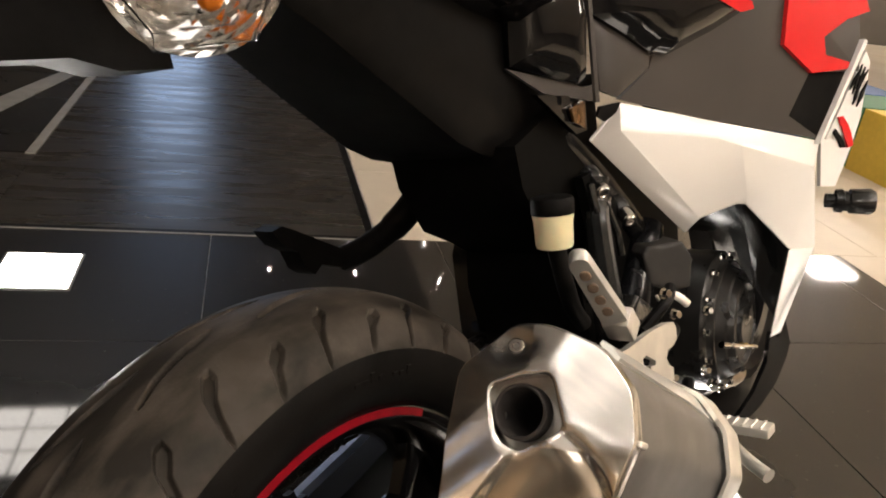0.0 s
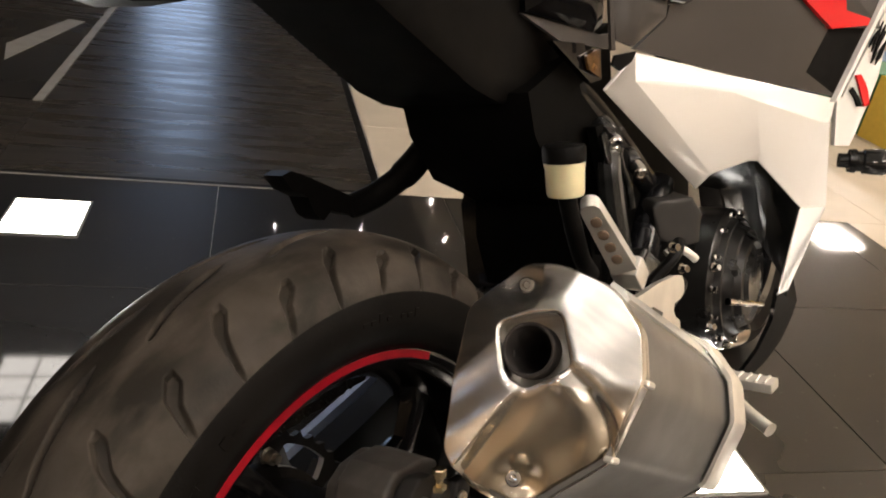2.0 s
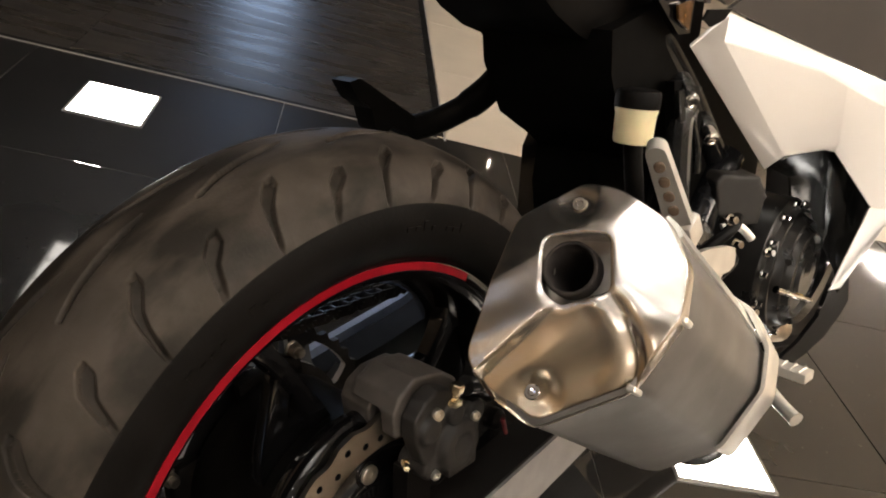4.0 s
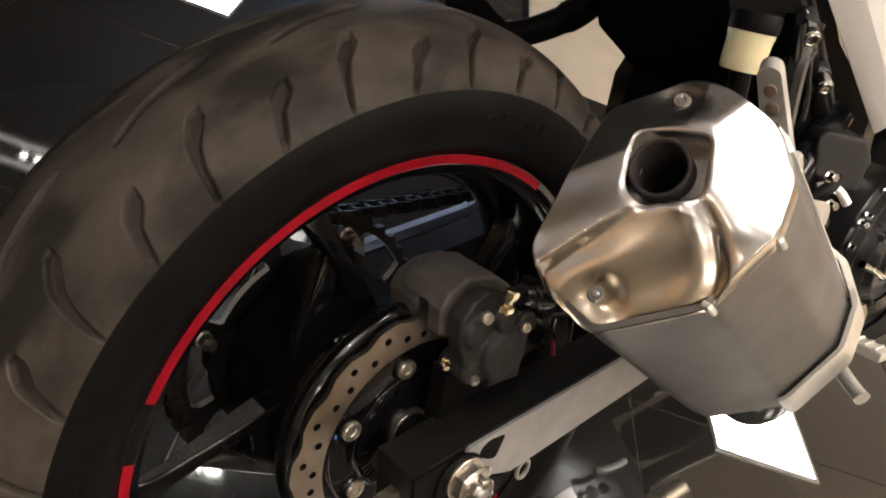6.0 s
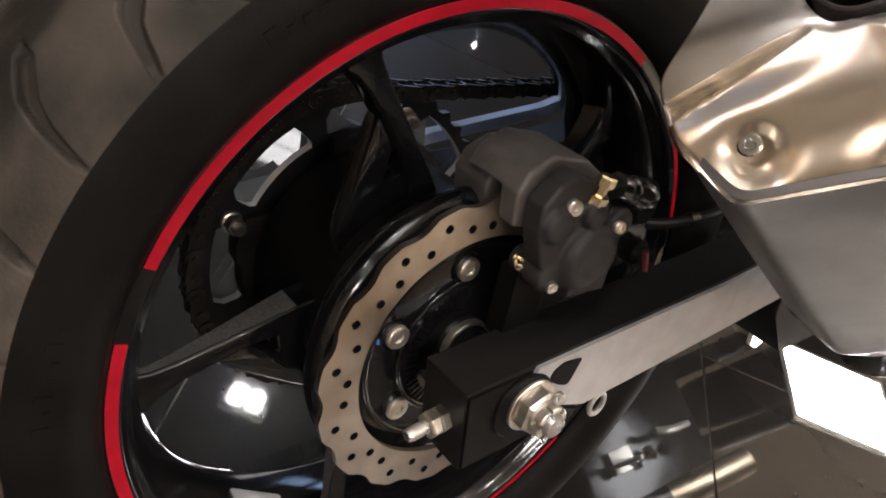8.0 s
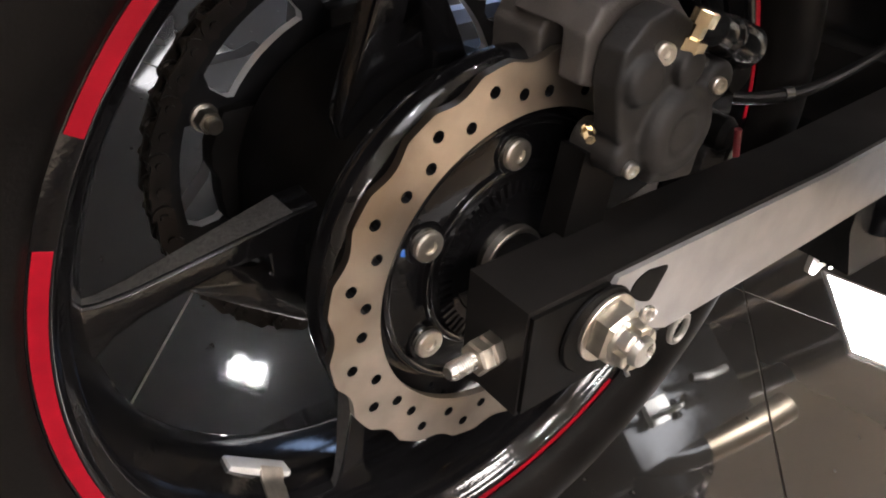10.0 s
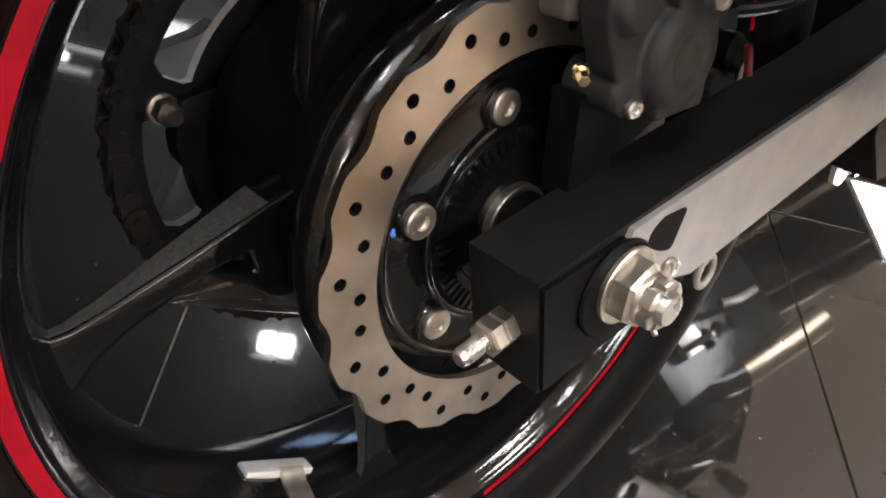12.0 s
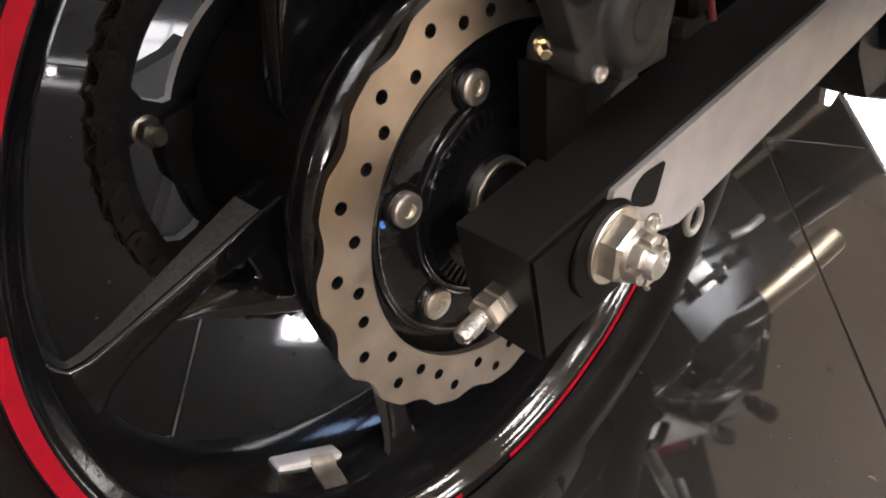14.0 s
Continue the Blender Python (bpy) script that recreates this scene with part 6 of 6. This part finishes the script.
sig = Vector((-0.066, -0.0725, 0.5590))
sd = Vector((0.60, -0.79, -0.05)).normalized()
bm = turned([(-0.045, 0.0), (-0.045, 0.020), (-0.030, 0.040), (-0.012, 0.0540), (-0.004, 0.0545), (-0.004, 0.0530), (-0.012, 0.050), (-0.034, 0.020), (-0.034, 0.0)], sig, sd, 6)
lamp = part("turn_signal", bm, BLACK, bike, "black turn signal with a clear lens", smooth=0)
bm = turned([(-0.004, 0.0555), (0.008, 0.0550), (0.024, 0.0440), (0.031, 0.0240), (0.032, 0.0), (0.0305, 0.0), (0.0296, 0.0232), (0.0229, 0.0428), (0.0072, 0.0537), (-0.004, 0.0542)], sig, sd, 6)
ob = part("lens", bm, GLASS, lamp, "clear faceted lens", smooth=0)
ob.visible_shadow = False
rnd = random.Random(5)
bm = bmesh.new()
cells = []
for i in range(15):
    r = 0.006 + 0.00337 * i
    cells.append([bm.verts.new((-0.022 + 8.6 * r * r + rnd.uniform(-0.0014, 0.0014), r * math.cos(2 * math.pi * (k + 0.5 * (i % 2)) / 40), r * math.sin(2 * math.pi * (k + 0.5 * (i % 2)) / 40))) for k in range(40)])
for p, q in zip(cells, cells[1:]):
    for k in range(40):
        bm.faces.new((p[k], p[(k + 1) % 40], q[k]))
        bm.faces.new((p[(k + 1) % 40], q[(k + 1) % 40], q[k]))
bmesh.ops.transform(bm, matrix=axis_matrix(sig, sd), verts=bm.verts)
part("reflector", bm, CHROME, lamp, "chrome faceted reflector", smooth=0)
bm = bmesh.new()
bmesh.ops.create_uvsphere(bm, u_segments=18, v_segments=10, radius=0.0075)
bmesh.ops.translate(bm, verts=bm.verts, vec=sig + sd * 0.002 + Vector((0.004, 0.006, -0.022)))
part("bulb", bm, BULB, lamp, "orange bulb")

# side stand on the left
bm = bmesh.new()
tube(bm, [(-0.285, 0.56, -0.06), (-0.40, 0.60, -0.20)], 0.013, 12)
foot = bike.matrix_world.inverted() @ Vector((-0.50, 0.62, 0.012))
tube(bm, [(-0.40, 0.60, -0.20), foot], 0.012, 12)
part("side_stand", bm, BLACK, bike, "black side stand")

# front wheel and fork
bm = bmesh.new()
FY, FZ = 1.36, -0.012
lathe(bm, [(-0.045, 0.232), (-0.056, 0.255), (-0.048, 0.280), (-0.02, 0.298), (0.0, 0.300), (0.02, 0.298), (0.048, 0.280), (0.056, 0.255), (0.045, 0.232)], 96, cx=XC, cy=FY, cz=FZ)
fw = part("front_wheel", bm, SIDEWALL, bike, "black front tyre")
bm = bmesh.new()
lathe(bm, [(0.045, 0.232), (0.040, 0.205), (0.0, 0.198), (-0.040, 0.205), (-0.045, 0.232), (0.0, 0.215)], 96, cx=XC, cy=FY, cz=FZ, closed=True)
for k in range(5):
    a = radians(72 * k + 20)
    m = Matrix.Translation((XC, FY, FZ)) @ Matrix.Rotation(a, 4, "X")
    box(bm, (-0.018, 0.02, -0.014), (0.018, 0.205, 0.014), m)
lathe(bm, [(0.05, 0.0), (0.05, 0.035), (-0.05, 0.035), (-0.05, 0.0)], 32, cx=XC, cy=FY, cz=FZ)
part("front_rim", bm, RIM, fw, "gloss black front rim")
bm = bmesh.new()
for s in (-1, 1):
    tube(bm, [(XC + 0.095 * s, FY, FZ), (XC + 0.095 * s, FY - 0.30, FZ + 0.62)], 0.024, 14)
part("front_fork", bm, ENGINE, bike, "black telescopic front fork")


# ---------------------------------------------------------------- pale strips set on the floor
for nm, pts, lab in (("floor_strip", [(0.838, 2.30), (0.868, 2.30), (0.868, 4.6), (0.838, 4.6)], "pale metal floor strip beside a dark inlay"),
                     ("stand_foot", [(1.06, 2.72), (1.11, 2.94), (0.985, 3.44), (0.915, 3.42)], "pale flat foot of a display stand")):
    bm = bmesh.new()
    top = [bm.verts.new(ground(u, v, 0.006)) for u, v in pts]
    low = [bm.verts.new(ground(u, v, 0.0005)) for u, v in pts]
    bm.faces.new(top)
    bm.faces.new(low[::-1])
    for k in range(4):
        bm.faces.new((top[k], low[k], low[(k + 1) % 4], top[(k + 1) % 4]))
    tagged(part(nm, bm, STRIPM, smooth=0), lab, "floor strip" if nm == "floor_strip" else "stand foot")
bm = bmesh.new()
uv_box(bm, 0.872, 2.6, 2.31, 3.5, 0.0005, 0.004)
tagged(part("floor_inlay", bm, TILE, smooth=0), "polished black inlay in the textured floor", "floor inlay", kind="structure")


# edging where the floors meet
for u0, u1, v0, v1, z, mat, lab in ((-0.18, U1, 1.708, 1.714, 0.0025, STRIPM, "dull metal edging between textured and polished tiles"),
                                    (-0.18, U1, 1.714, 1.732, 0.0020, BLACK, "black rubber strip beside the metal edging"),
                                    (-0.200, -0.176, 1.732, V1, 0.0024, BLACK, "black rubber strip beside the cream tiles"),
                                    (-0.206, -0.200, 1.708, V1, 0.0030, METALF, "thin bright metal edging of the cream tiles")):
    bm = bmesh.new()
    uv_box(bm, u0, u1, v0, v1, -0.003, z)
    tagged(part("floor_edging", bm, mat, smooth=0), lab, "floor edging", kind="structure")
bm = bmesh.new()
uv_box(bm, -0.17, U1 - 0.01, 1.735, V1 - 0.01, -0.0039, -0.0028)
tagged(part("dark_bedding", bm, BLACK, smooth=0), "dark joint filling under the textured tiles", "floor", kind="structure")


# ---------------------------------------------------------------- small things on the cream floor
def toy_block(u, v, du, dv, h, mat, label):
    bm = bmesh.new()
    uv_box(bm, u, u + du, v, v + dv, 0.0, h)
    bevel(bm, 0.02, 2)
    tagged(part("foam_block", bm, mat), label, "foam block", "coloured foam blocks")


toy_block(-3.30, 2.45, 0.6, 0.35, 0.30, YELLOW, "yellow padded block on the cream floor")
toy_block(-3.30, 2.82, 0.6, 0.35, 0.30, GREEN, "green padded block on the cream floor")
toy_block(-3.30, 3.19, 0.6, 0.35, 0.30, BLUE, "blue padded block on the cream floor")

# ---------------------------------------------------------------- floor pieces
JOINT = 0.0011


def zone(u, v):
    if v > 1.725 and u > -0.18:
        return "plank"
    if v > 1.725 or u < -1.82:
        return "cream"
    return "tile"


def tile_mesh(name, du, dv, mat):
    bm = bmesh.new()
    e = 0.0007
    lo = [ground(a, b, -0.004) for a, b in ((JOINT, JOINT), (du - JOINT, JOINT), (du - JOINT, dv - JOINT), (JOINT, dv - JOINT))]
    mid = [p + Vector((0, 0, 0.003)) for p in lo]
    hi = [ground(a, b, 0.0) for a, b in ((JOINT + e, JOINT + e), (du - JOINT - e, JOINT + e), (du - JOINT - e, dv - JOINT - e), (JOINT + e, dv - JOINT - e))]
    rows = [[bm.verts.new(p) for p in r] for r in (lo, mid, hi)]
    for p, q in zip(rows, rows[1:]):
        for i in range(4):
            bm.faces.new((p[i], p[(i + 1) % 4], q[(i + 1) % 4], q[i]))
    bm.faces.new(rows[2])
    return mesh_of(bm, name, mat, 0)


def lay(kind, us, vs, mat, name):
    """Tiles between the given joints; the nearest are pieces of their own, the rest one sheet."""
    meshes, far = {}, bmesh.new()
    for u0, u1 in zip(us, us[1:]):
        for v0, v1 in zip(vs, vs[1:]):
            if zone((u0 + u1) / 2, (v0 + v1) / 2) != kind:
                continue
            if -3.6 < u0 < 2.2 and -1.5 < v0 < 3.6:
                key = round(u1 - u0, 4), round(v1 - v0, 4)
                if key not in meshes:
                    meshes[key] = tile_mesh(name, *key, mat)
                ob = new(name, meshes[key])
                ob.parent = floor
                ob.location = ground(u0, v0, 0)
            else:
                far.faces.new([far.verts.new(ground(a, b, 0.0)) for a, b in ((u0 + JOINT, v0 + JOINT), (u1 - JOINT, v0 + JOINT), (u1 - JOINT, v1 - JOINT), (u0 + JOINT, v1 - JOINT))])
    if len(far.faces):
        tagged(part("far_" + name, far, mat, floor, smooth=0), "far floor tiles", kind="stuff")
    else:
        far.free()


def joints(first, step, lo, hi, extra=()):
    k0 = math.ceil((lo - first) / step)
    out = [lo] + [first + step * k for k in range(k0, int((hi - first) / step) + 1)] + [hi]
    out = sorted(set(round(x, 4) for x in out + list(extra)))
    return [x for i, x in enumerate(out) if i == 0 or x - out[i - 1] > 0.02]


lay("tile", joints(0.262, 0.645, U0, U1, (-1.82,)), joints(1.149, 0.59, V0, 1.725, (1.725,)), TILE, "floor_tile")
lay("plank", joints(0.84, 1.02, -0.18, U1, (-0.18,)), joints(1.725, 0.575, 1.725, V1), PLANK, "textured_tile")
lay("cream", joints(-0.18, 0.60, U0, -0.18), joints(1.725, 0.60, 1.725, V1), CREAM, "cream_tile")
lay("cream", joints(-1.82, 0.60, U0, -1.82), joints(1.725, 0.60, V0, 1.725), CREAM, "cream_tile")
